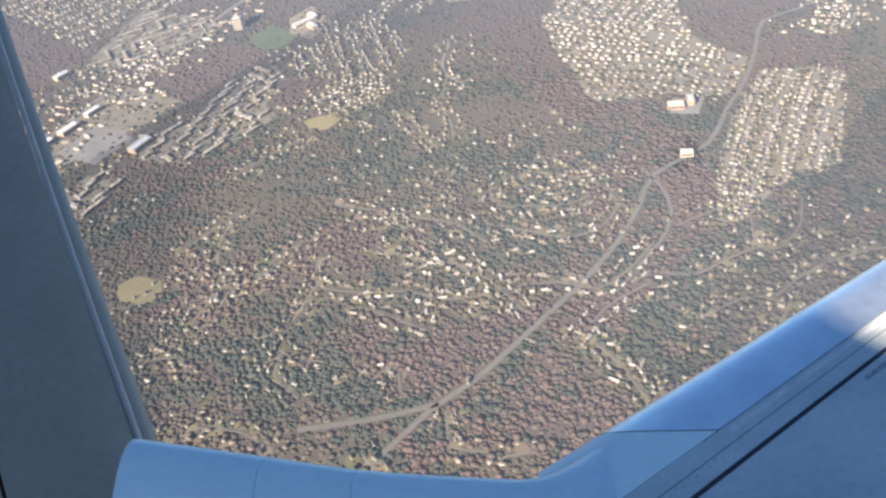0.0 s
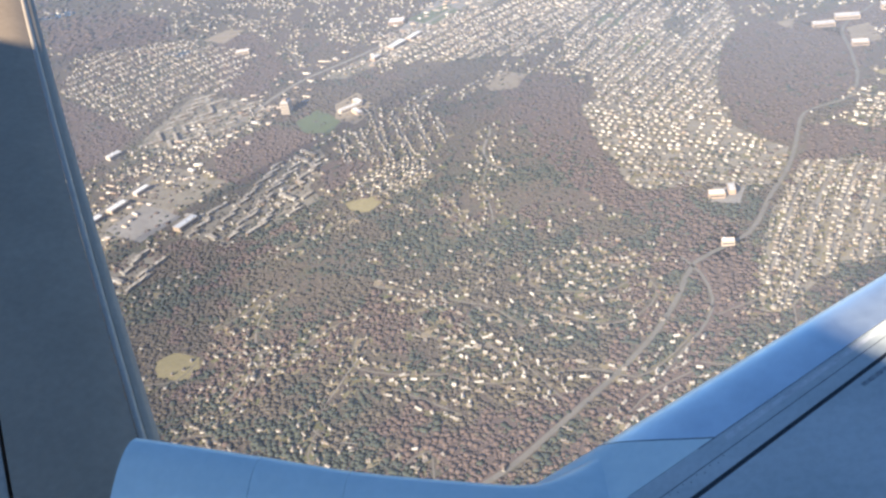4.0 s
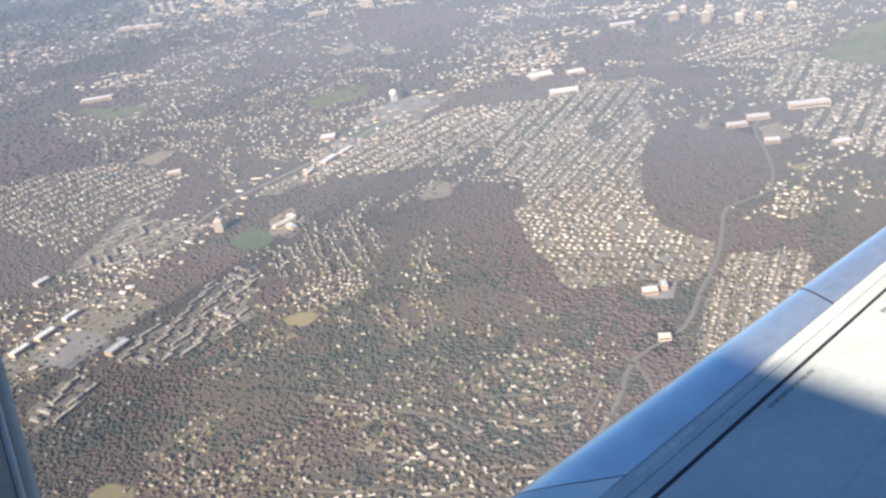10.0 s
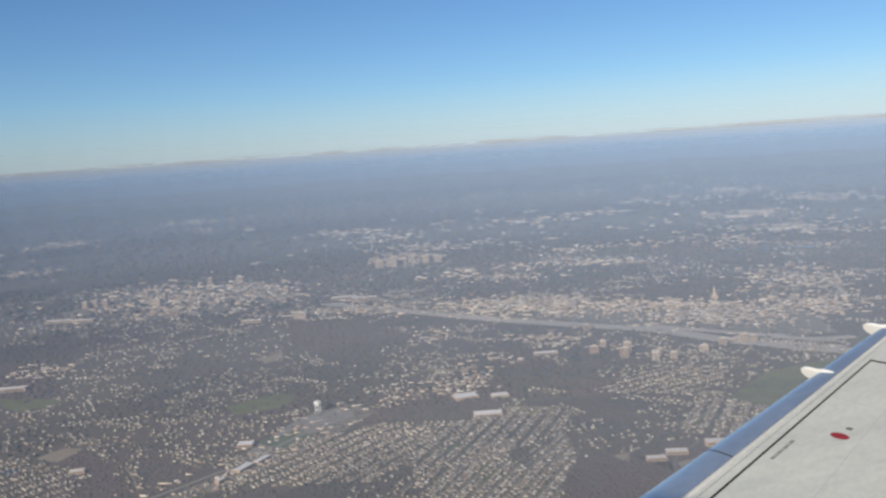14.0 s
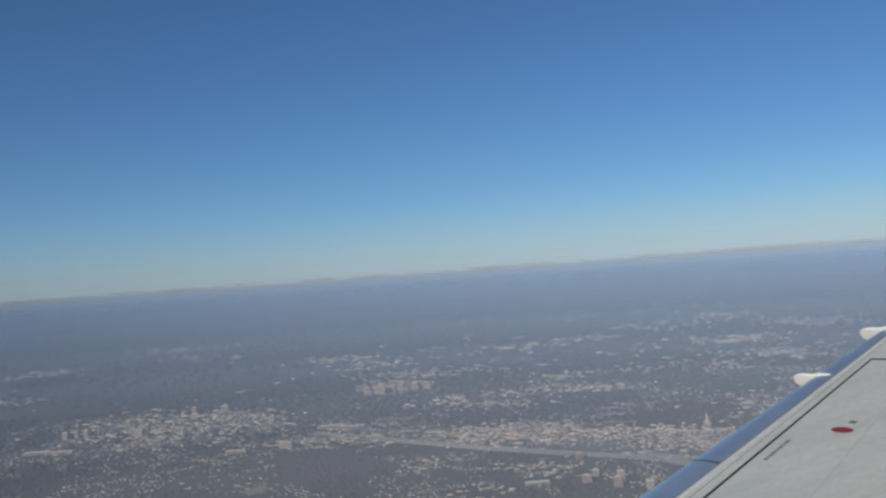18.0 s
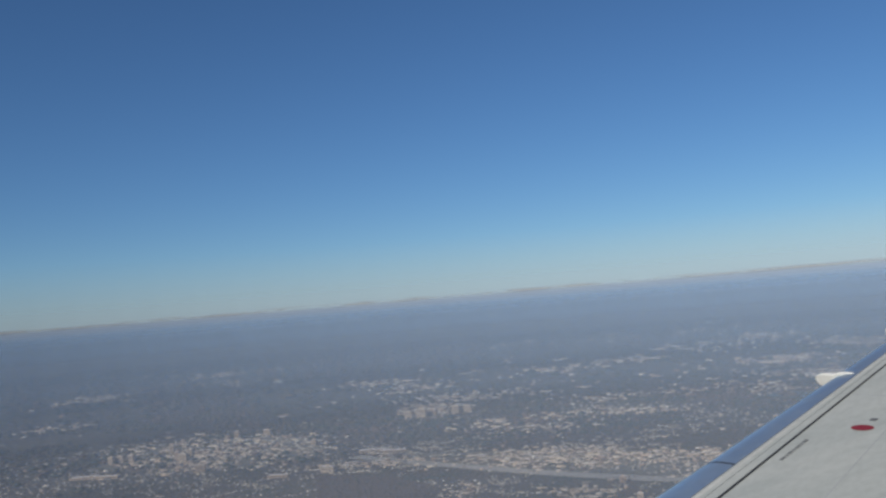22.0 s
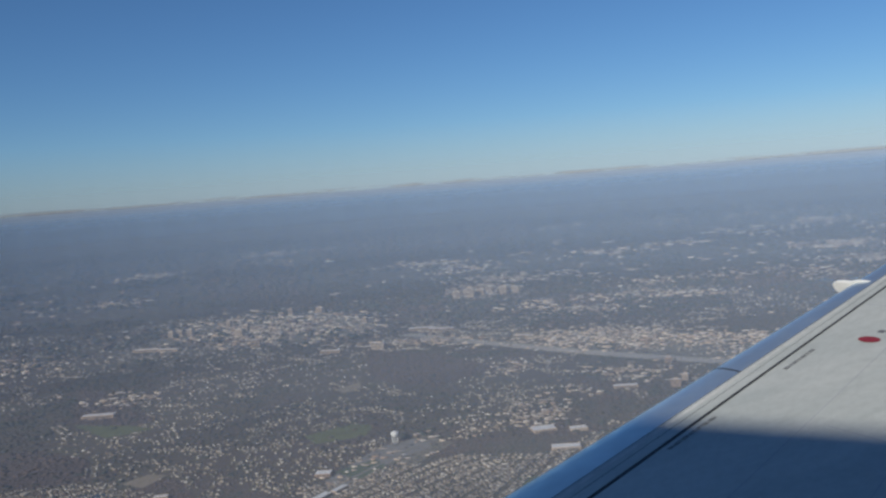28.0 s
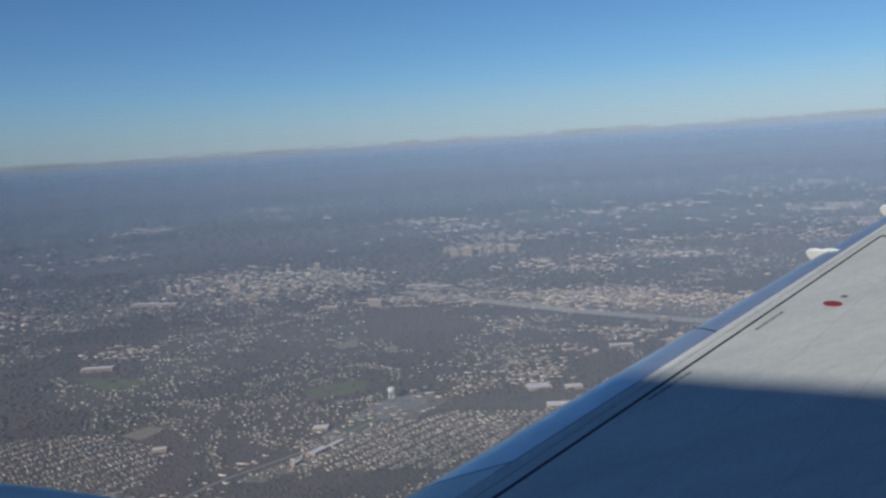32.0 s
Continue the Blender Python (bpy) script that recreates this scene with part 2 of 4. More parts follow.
M_FLATS = varied("flat_roofs", [(0.0, (0.09, 0.08, 0.07)), (0.4, (0.26, 0.205, 0.16)), (0.7, (0.50, 0.41, 0.32)), (0.85, (0.82, 0.76, 0.68)), (1.0, (0.90, 0.86, 0.78))], 0.6, True)
M_DARKGLASS = mottled("window_band", (0.03, 0.035, 0.04), (0.06, 0.065, 0.07), 0.5, 0.25)


def wing_paint():
    m, nodes, links, bsdf = material("grey_wing_paint", 0.42)
    nt, p = m.node_tree, position(m.node_tree)
    stretch = nodes.new("ShaderNodeMapping")
    stretch.inputs["Scale"].default_value = (0.35, 2.2, 1.0)
    links.new(p, stretch.inputs[0])
    a, b = noise_node(nt, 1.1, 5, 0.6, stretch.outputs[0]), noise_node(nt, 14.0, 4, 0.65, p)
    c = ramp(nt, a, [(0.3, (0.42, 0.445, 0.425)), (0.62, (0.50, 0.515, 0.49))])
    c = mixed(nt, 0.18, c, ramp(nt, b, [(0.35, (0.45, 0.44, 0.42)), (0.6, (1, 1, 1))]), "MULTIPLY")
    links.new(c, bsdf.inputs["Base Color"])
    return m


def bare_metal(name, colour, rough):
    m, nodes, links, bsdf = material(name, rough, 1.0)
    nt, p = m.node_tree, position(m.node_tree)
    links.new(mixed(nt, 0.25, colour, ramp(nt, noise_node(nt, 3.0, 5, 0.65, p), [(0.35, (0.55, 0.55, 0.56)), (0.65, (1, 1, 1))]), "MULTIPLY"), bsdf.inputs["Base Color"])
    links.new(ramp(nt, noise_node(nt, 9.0, 4, 0.6, p), [(0.3, (rough * 0.8,) * 3), (0.7, (rough * 1.25,) * 3)]), bsdf.inputs["Roughness"])
    return m


M_PAINT = wing_paint()
M_SLAT = bare_metal("polished_leading_edge", (0.78, 0.85, 0.87), 0.36)
M_SLAT.node_tree.nodes["Principled BSDF"].inputs["Metallic"].default_value = 0.85
M_NOSE = mottled("root_paint", (0.60, 0.68, 0.64), (0.70, 0.77, 0.72), 1.2, 0.28)
M_JOINT = mottled("skin_joint", (0.33, 0.34, 0.36), (0.40, 0.41, 0.43), 3.0, 0.5)
M_SEAL = mottled("grey_sealant", (0.10, 0.105, 0.115), (0.17, 0.175, 0.185), 5.0, 0.6)
M_LINE = mottled("black_sealant", (0.012, 0.012, 0.014), (0.03, 0.03, 0.034), 6.0, 0.6)
M_SCUFF = mottled("weathered_sealant", (0.40, 0.40, 0.39), (0.66, 0.655, 0.63), 2.5, 0.6)
M_RED = mottled("red_marking", (0.20, 0.02, 0.03), (0.29, 0.035, 0.045), 20.0, 0.5)
M_WHITE = mottled("white_vortilon", (0.70, 0.70, 0.68), (0.80, 0.80, 0.78), 8.0, 0.4)
M_STENCIL = mottled("dark_stencil", (0.09, 0.09, 0.10), (0.16, 0.16, 0.17), 20.0, 0.7)
M_POST = mottled("grey_window_trim", (0.29, 0.215, 0.145), (0.38, 0.285, 0.195), 1.0, 0.5)
M_LIP = mottled("dark_window_lip", (0.30, 0.235, 0.165), (0.37, 0.29, 0.21), 1.5, 0.5)
M_TRIM = mottled("window_seal", (0.38, 0.31, 0.235), (0.48, 0.40, 0.31), 2.0, 0.4)
M_HULL = mottled("white_hull", (0.70, 0.71, 0.72), (0.78, 0.79, 0.80), 0.8, 0.4)


# ---- building helpers ----
def part(name, bm, mat, parent, label=""):
    me = bpy.data.meshes.new(name)
    bm.to_mesh(me)
    bm.free()
    me.materials.append(mat)
    ob = new(name, me)
    ob.parent = parent
    if label:
        tagged(ob, label)
    return ob


def thing(name, label, category, group="", kind="", place=(0, 0, 0), turn=0.0):
    ob = new(name)
    ob.matrix_world = pose(*place, 0, 0, turn)
    return tagged(ob, label, category, group, kind)


def box(bm, x0, y0, z0, x1, y1, z1):
    vs = [bm.verts.new(v) for v in ((x0, y0, z0), (x1, y0, z0), (x1, y1, z0), (x0, y1, z0), (x0, y0, z1), (x1, y0, z1), (x1, y1, z1), (x0, y1, z1))]
    for f in ((3, 2, 1, 0), (4, 5, 6, 7), (0, 1, 5, 4), (1, 2, 6, 5), (2, 3, 7, 6), (3, 0, 4, 7)):
        bm.faces.new([vs[i] for i in f])


def boxes(*dims):
    bm = bmesh.new()
    for d in dims:
        box(bm, *d)
    return bm


def loft(sections, closed=True):
    """A skin through rings of points, all of one length; closed rings get end caps."""
    bm = bmesh.new()
    rings = [[bm.verts.new(p) for p in s] for s in sections]
    k = len(rings[0])
    for a, b in zip(rings, rings[1:]):
        for i in range(k if closed else k - 1):
            bm.faces.new((a[i], a[(i + 1) % k], b[(i + 1) % k], b[i]))
    if closed:
        bm.faces.new(rings[0][::-1])
        bm.faces.new(rings[-1])
    bmesh.ops.recalc_face_normals(bm, faces=bm.faces[:])
    return bm


def smooth(ob, angle=40):
    ob.data.polygons.foreach_set("use_smooth", [True] * len(ob.data.polygons))
    ob.data.set_sharp_from_angle(angle=radians(angle))
    return ob


# ---- the wing ----
# its own axes: U along the leading edge to the tip, V aft across it, N out of the skin; the wing is banked, tip up
U, V, N = Vector((0.790, 0.502, 0.353)), Vector((0.522, -0.852, 0.045)), Vector((-0.323, -0.149, 0.935))
ROOT_POINT = Vector((-2.702, 6.281, H - 2.337))
FRONT, CAP = -0.03, 0.72        # how far the rounded nose and the metal cap reach behind the edge line


def taper(a):
    return max(0.22, 1 - 0.118 * (a - 1.12))


def at(a, b, h=0.0):
    """A point by metres along the edge, aft of it and above the skin."""
    return tuple(ROOT_POINT + U * a + V * b + N * h)


def wing_point(a, back, drop=0.0):
    """A point on the tapering wing: along the edge, back from it, and down from the skin."""
    return at(a, back * taper(a), -drop)


def profile(back, top=True):
    """The skin's drop below its flat part, by distance behind the leading edge."""
    if back >= 0.62:
        fall = 0.0
    else:
        u = min(1.0, 1 - (back - FRONT) / (0.62 - FRONT))
        fall = 0.17 * (1 - math.sqrt(max(0.0, 1 - u ** 3.0)))
    return fall if top else 0.17 + 0.2 * math.sqrt(min(1, max(0.0, back - FRONT) / 0.9))


def slab(a0, a1, b0, b1, thick=0.004, steps=12):
    """A thin strip on the skin, between two distances behind the leading edge."""
    secs = []
    for i in range(steps + 1):
        a = a0 + (a1 - a0) * i / steps
        secs.append([wing_point(a, b, profile(b) + d) for b, d in ((b0, 0.01), (b0, -thick), (b1, -thick), (b1, 0.01))])
    return loft(secs)


def slant(b):
    """How far a joint along the flight direction runs outboard, by distance behind the edge."""
    return 1.28 * (b - 0.2)


def across(a, backs, wide, thick=0.002, lean=0.0):
    """A thin strip over the skin from the edge aft."""
    return loft([[wing_point(a + lean * slant(b) + d, b, profile(b) - h) for d, h in ((-wide, -0.01), (-wide, thick), (wide, thick), (wide, -0.01))] for b in backs])


wing = thing("aircraft_wing", "grey swept airliner wing with a polished leading edge, half in shade", "aircraft wing")
NOSE = [FRONT + d for d in (0.0, 0.004, 0.015, 0.035, 0.07, 0.12, 0.18, 0.26, 0.36, 0.48, 0.60)] + [CAP - 0.006]


def nose_sections(a0, a1, steps, lean0=0.0, lean1=0.0):
    """The rounded leading edge with its underside; its ends may run aslant."""
    out = []
    for i in range(steps + 1):
        v = i / steps
        a, lean = a0 + (a1 - a0) * v, lean0 + (lean1 - lean0) * v
        ring = [wing_point(a + lean * slant(b), b, profile(b)) for b in NOSE] + [wing_point(a + lean * slant(b), b, profile(b, False)) for b in (CAP - 0.006, 0.4, 0.15, 0.03)]
        out.append(ring)
    return out


for a0, a1, lean in ((0.46, 3.46, 1.0), (3.468, 5.9, 0.0), (5.908, 9.0, 0.0)):
    smooth(part("leading_edge", loft(nose_sections(a0, a1, 12, lean, 0.0)), M_SLAT, wing, "polished metal leading edge"))
BACK = [CAP, 0.8, 0.95, 1.2, 1.7, 2.4, 3.2, 4.2, 5.4]
secs = []
for i in range(25):
    a = -2.6 + 11.6 * i / 24
    ring = [wing_point(a, b, profile(b)) for b in BACK] + [wing_point(a, 5.6, 0.12), wing_point(a, 4.5, 0.22), wing_point(a, 2.6, 0.42), wing_point(a, 1.3, 0.42), wing_point(a, CAP, 0.33)]
    secs.append(ring)
smooth(part("upper_skin", loft(secs), M_PAINT, wing))
part("black_seam", slab(-0.9, 5.5, 1.075, 1.12), M_LINE, wing, "black sealant line along the spar")
part("black_seam", across(5.5, (1.08, 1.6, 2.6, 4.0, 5.2), 0.012, 0.004), M_LINE, wing)
part("panel_joint", slab(0.95, 9.0, CAP - 0.005, CAP + 0.006, 0.001, 24), M_SEAL, wing)
part("erosion_strip", slab(1.2, 9.0, CAP + 0.045, CAP + 0.10, 0.001, 24), M_SCUFF, wing, "pale weathered strip behind the leading edge")
part("skin_joint", slab(-0.9, 9.0, 0.90, 0.91, 0.001, 24), M_SEAL, wing)
NOSE_LINE = (-0.025, -0.01, 0.02, 0.06, 0.12, 0.2, 0.3, 0.42, 0.55, CAP)
part("panel_joint", across(3.464, NOSE_LINE, 0.007), M_LINE, wing)
part("panel_joint", across(0.46, NOSE_LINE, 0.006, 0.002, 1.0), M_LINE, wing)
part("skin_joint", across(4.75, (1.2, 2.0, 3.2, 5.0), 0.004, 0.0006), M_JOINT, wing)
part("skin_joint", across(3.1, (2.6, 3.4, 4.4, 5.2), 0.004, 0.0006), M_JOINT, wing)
for b0 in (2.35, 3.5):
    part("skin_joint", slab(-0.5, 8.5, b0, b0 + 0.012, 0.0006), M_JOINT, wing)


def vortilon(a):
    """A white fin wrapped round the leading edge, along the chord."""
    secs_ = []
    for b, up, down in ((-0.19, -0.01, 0.05), (-0.17, 0.012, 0.08), (-0.12, 0.028, 0.11), (-0.04, 0.034, 0.12), (0.06, 0.03, 0.11), (0.16, 0.022, 0.08), (0.24, 0.012, 0.05), (0.31, 0.003, 0.03)):
        w = 0.018 if b < 0.26 else 0.01
        base = profile(max(b, 0.08) / taper(a))
        secs_.append([at(a + q * w, b, h - base) for q, h in ((-1, -down), (-1, up * 0.6), (-0.4, up), (0.4, up), (1, up * 0.6), (1, -down))])
    return smooth(part("vortilon", loft(secs_), M_WHITE, wing, "white vortilon fin on the leading edge"))


for a in (5.16, 6.2):
    vortilon(a)
bm = bmesh.new()
ring = [(0.115 * math.cos(q), 0.045 * math.sin(q)) for q in [i * math.tau / 28 for i in range(28)]]
bm.faces.new([bm.verts.new(Vector(at(4.21 + q, 1.26 + p, 0.004))) for p, q in ring])
part("red_marking", bm, M_RED, wing, "dark red oval walkway marking")
part("stencil_bar", loft([[at(a, b, h) for b, h in ((1.22, 0.0), (1.22, 0.003), (1.29, 0.003), (1.29, 0.0))] for a in (4.33, 4.37)]), M_SEAL, wing)


def stencil(text, a, b, height, narrow):
    cu = bpy.data.curves.new("stencil", "FONT")
    cu.body, cu.size, cu.extrude = text, height, 0.001
    tmp = new("stencil_source", cu)
    bpy.context.view_layer.update()
    me = bpy.data.meshes.new_from_object(tmp.evaluated_get(bpy.context.evaluated_depsgraph_get()))
    bpy.data.objects.remove(tmp)
    run = (U - V * 0.10).normalized()
    m = Matrix((run * narrow, N.cross(run), N)).transposed().to_4x4()
    m.translation = at(a, b, 0.003)
    me.transform(m)
    me.materials.append(M_STENCIL)
    ob = new("stencil", me)
    ob.parent = wing
    return tagged(ob, "dark stencilled walkway warning")


stencil("DO NOT STEP OUT OF THIS AREA", 2.36, 1.06, 0.062, 0.52)
for i in range(11):
    a = 3.62 + i * 0.032
    part("stencil_bar", loft([[at(q, b - 0.1 * (q - 3.62), h) for b, h in ((0.90, 0.0), (0.90, 0.003), (0.945, 0.003), (0.945, 0.0))] for q in (a, a + (0.018 if i % 3 else 0.024))]), M_SEAL, wing)
# fastener heads beside the root panel
for i in range(18):
    bm = bmesh.new()
    c = Vector(wing_point(-0.1 + i * 0.07, 0.93 if i % 2 else 0.96, -0.002))
    bm.faces.new([bm.verts.new(c + U * (0.006 * math.cos(q)) + V * (0.006 * math.sin(q))) for q in [k * math.tau / 6 for k in range(6)]])
    part("fastener", bm, M_LINE, wing)

# the wing root: a blunt nose that runs forward, inboard and up from the kink
ROOT = [Vector(p) for p in ((0.62, 0.06, -0.10), (0.2, 0.10, -0.05), (-0.14, 0.22, 0.10), (-0.48, 0.31, 0.30), (-1.08, 0.12, 0.68), (-1.8, -0.20, 1.08), (-2.48, -0.57, 1.48), (-3.35, -1.10, 1.90), (-3.75, -1.36, 2.06))]


def root_line(u):
    """Along the crest of the root's nose, 0 at the kink, 1 far forward; metres along, aft and up."""
    s = min(max(u, 0.0), 0.9999) * (len(ROOT) - 1)
    k = int(s)
    v = s - k
    p0, p1, p2, p3 = ROOT[max(k - 1, 0)], ROOT[k], ROOT[k + 1], ROOT[min(k + 2, len(ROOT) - 1)]
    return 0.5 * (2 * p1 + (p2 - p0) * v + (2 * p0 - 5 * p1 + 4 * p2 - p3) * v ** 2 + (3 * p1 - p0 - 3 * p2 + p3) * v ** 3)


root = thing("wing_root_fairing", "rounded blue-grey wing root fairing with thin panel joints", "aircraft fairing")
smooth(part("nose_panel", loft(nose_sections(-0.5, 0.452, 8, 0.0, 1.0)), M_NOSE, root))


def root_sections(u0, u1, n):
    out = []
    for i in range(n + 1):
        u = u0 + (u1 - u0) * i / n
        p, q = root_line(u), root_line(u + 0.01)
        t = (q - p).xy.normalized()
        inn = Vector((-t.y, t.x))
        if inn.y < 0:
            inn = -inn
        ring = []
        for o, h in ((-0.06, -0.5), (-0.10, -0.34), (-0.10, -0.2), (-0.07, -0.1), (-0.03, -0.035), (0.03, -0.006), (0.10, 0.0), (0.2, -0.012), (0.34, -0.05), (0.5, -0.11), (0.72, -0.21), (1.0, -0.36), (1.4, -0.62)):
            c = p.xy + inn * (o + 0.06)
            ring.append(at(c.x, c.y, max(p.z + h, -0.06) if o > 0.03 else p.z + h))
        for o, h in ((2.6, -0.08), (2.6, -0.3), (0.3, -0.62)):
            c = p.xy + inn * o
            ring.append(at(c.x, c.y, h if o > 1 else min(p.z - 0.55, h)))
        out.append(ring)
    return out


for u0, u1 in ((0.0, 0.6246), (0.6254, 0.7496), (0.7504, 0.925)):
    smooth(part("nose_panel", loft(root_sections(u0, u1, 14)), M_NOSE, root))

# ---- an unseen hull behind the eye, added so that its shade falls on the wing's inner part ----
hull = thing("fuselage", "unseen white hull stand-in that shades the inner wing", "fuselage")
AX = (U * 0.28 + V * 0.96).normalized()              # along the rim of the shade on the skin
side_out = (U - AX * U.dot(AX))
side_out = (side_out - to_sun * side_out.dot(to_sun))
side_out = (side_out - AX * side_out.dot(AX)).normalized()
# oversized and set 27 m sunward, to shade the window's edge as well
HULL_R = 4.6
hull_c = Vector(at(2.75, 1.1)) + to_sun * 27.0 - side_out * HULL_R
up_ = AX.cross(side_out)
secs = []
for i in range(-13, 14):
    sc = 1.0 if -11 < i < 11 else 0.86
    c = hull_c + AX * (i * 2.0)
    secs.append([tuple(c + side_out * (HULL_R * sc * math.cos(q)) + up_ * (HULL_R * sc * math.sin(q))) for q in [k * math.tau / 40 for k in range(40)]])
smooth(part("shade_hull_skin", loft(secs), M_HULL, hull))

# ---- the cabin window's edge ----
post = thing("window_frame", "dark grey cabin window edge with a pale seal", "window frame")
P_HIGH, P_LOW = Vector((-18.0, 17.3, H - 0.2)), Vector((-6.4, 4.1, H - 5.2))


WIDE = 2.3


def post_sections(offs, bow=0.1):
    out = []
    toward = Vector((-1.2, 0.5, H + 4.1))
    ax = (P_LOW - P_HIGH).normalized()
    for i in range(17):
        v = i / 16
        c = P_HIGH.lerp(P_LOW, v)
        face = (toward - c).normalized()
        side = ax.cross(face).normalized()
        c = c + side * (bow * (4 * v * (1 - v)) - bow * 0.6 - 0.08 - 0.28 * v)
        out.append([tuple(c + side * (s * WIDE) + face * (d * WIDE)) for s, d in offs])
    return out


smooth(part("inner_face", loft(post_sections([(0.10, 0.02), (0.14, 0.04), (0.20, 0.06), (0.30, 0.075), (0.45, 0.07), (0.62, 0.045), (0.80, 0.0), (0.82, -0.25), (0.10, -0.25)])), M_POST, post))
smooth(part("window_seal", loft(post_sections([(0.052, 0.0), (0.062, 0.022), (0.075, 0.03), (0.088, 0.026), (0.097, 0.012), (0.097, -0.25), (0.052, -0.25)])), M_TRIM, post, "pale grey rounded seal"))
smooth(part("outer_lip", loft(post_sections([(-0.02, -0.06), (0.0, -0.03), (0.02, -0.01), (0.05, 0.0), (0.05, -0.25), (0.0, -0.25)])), M_LIP, post, "dark rounded outer lip"))
smooth(part("outer_lining", loft(post_sections([(0.825, -0.02), (1.0, 0.03), (1.3, 0.05), (2.2, 0.0), (2.2, -0.2), (0.825, -0.25)])), M_TRIM, post, "pale blue-grey cabin lining"))


# ---- the land ----
def flat_mesh(name, verts, faces, mat, label="", category="", kind="structure"):
    me = bpy.data.meshes.new(name)
    me.from_pydata(verts, [], faces)
    me.materials.append(mat)
    return tagged(new(name, me), label, category, "", kind)


def rise_of_land(r):
    """The far land climbs gently, which draws the distance beyond the model's rim into it."""
    return 165.0 * (np.maximum(r - 2500.0, 0.0) / 2400.0) ** 1.6


NEAR_R = np.arange(0.0, 4900.0, 10.0)
FAR_R = NEAR_R * H / (H - rise_of_land(NEAR_R))


def squeeze(x, y):
    """Far places, drawn in along their sight lines on to the climbing land: x, y, height, scale."""
    r = np.hypot(x, y)
    k = np.interp(r, FAR_R, NEAR_R) / np.maximum(r, 1.0)
    return x * k, y * k, rise_of_land(r * k), k


RINGS = [0, 60, 200, 400, 700, 1100, 1700, 2500, 2700, 2900, 3100, 3300, 3500, 3700, 3900, 4100, 4300, 4500, 4700, 4960]
gv, gf, SEG = [(0, 0, 0)], [], 96
for r in RINGS[1:]:
    gv += [(r * math.cos(k * math.tau / SEG), r * math.sin(k * math.tau / SEG), float(rise_of_land(r))) for k in range(SEG)]
for k in range(SEG):
    gf.append((0, 1 + k, 1 + (k + 1) % SEG))
for i in range(len(RINGS) - 2):
    a, b = 1 + i * SEG, 1 + (i + 1) * SEG
    gf += [(a + k, b + k, b + (k + 1) % SEG, a + (k + 1) % SEG) for k in range(SEG)]
flat_mesh("ground", gv, gf, M_LAND, "brown winter suburb land with bare woods and lawns", "ground")

# haze painted on ring-shaped sheets: thin tinted veils, thicker with distance, under one common top at the eye's height
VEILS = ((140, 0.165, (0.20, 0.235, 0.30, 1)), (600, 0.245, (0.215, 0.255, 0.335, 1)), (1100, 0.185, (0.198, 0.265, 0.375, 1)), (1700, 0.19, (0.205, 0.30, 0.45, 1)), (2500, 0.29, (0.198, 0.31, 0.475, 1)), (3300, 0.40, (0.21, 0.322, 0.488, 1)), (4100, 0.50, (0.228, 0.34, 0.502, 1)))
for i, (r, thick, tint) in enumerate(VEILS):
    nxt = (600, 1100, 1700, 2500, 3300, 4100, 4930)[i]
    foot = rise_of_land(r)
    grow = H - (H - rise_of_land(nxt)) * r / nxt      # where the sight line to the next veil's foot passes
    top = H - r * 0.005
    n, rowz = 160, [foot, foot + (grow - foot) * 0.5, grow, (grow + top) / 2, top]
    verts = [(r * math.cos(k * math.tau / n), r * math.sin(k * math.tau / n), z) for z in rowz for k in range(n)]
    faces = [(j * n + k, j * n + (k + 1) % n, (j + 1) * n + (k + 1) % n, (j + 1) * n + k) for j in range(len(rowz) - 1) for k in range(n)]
    flat_mesh("haze_veil", verts, faces, veil_material("painted_thin_haze", thick, foot, grow, r * 0.014, top, tint), "tinted sheet painted as thin blue winter haze", "haze")
# an added sheet painted as pale upper haze, cooling the low sky and fading into it
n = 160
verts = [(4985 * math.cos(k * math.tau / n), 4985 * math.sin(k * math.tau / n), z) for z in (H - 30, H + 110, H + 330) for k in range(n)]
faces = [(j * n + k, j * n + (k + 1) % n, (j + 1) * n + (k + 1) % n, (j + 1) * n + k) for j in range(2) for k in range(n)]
flat_mesh("haze_veil", verts, faces, veil_material("painted_upper_haze", 0.62, H - 40, H - 35, 340, H + 330, (0.33, 0.43, 0.55, 1)), "added sheet painted as pale upper haze over the horizon", "haze")
# a backdrop painted as the haze bank at the horizon, with a low uneven cloud rim on top
n = 240
for name, r, z0, z1, mat, lab, cat in (("backdrop", 4945, -2.0, H + 5.0, M_BANK, "backdrop painted as a blue-grey haze bank at the horizon", "haze bank"), ("cloud_rim", 4955, H - 14.0, H + 20.0, M_CLOUD, "pale thin broken cloud above the haze", "cloud")):
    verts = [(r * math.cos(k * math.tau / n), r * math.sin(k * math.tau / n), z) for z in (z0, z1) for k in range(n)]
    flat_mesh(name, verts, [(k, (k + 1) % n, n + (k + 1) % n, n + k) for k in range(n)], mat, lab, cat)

rng = np.random.default_rng(7)


# ---- plan arithmetic ----
def inside(poly, x, y):
    """Which of the points lie in the polygon."""
    hit, p = np.zeros(len(x), bool), np.array(poly, float)
    for (ax, ay), (bx, by) in zip(p, np.roll(p, -1, 0)):
        cross = (ay > y) != (by > y)
        hit ^= cross & (x < (bx - ax) * (y - ay) / (by - ay + 1e-9) + ax)
    return hit


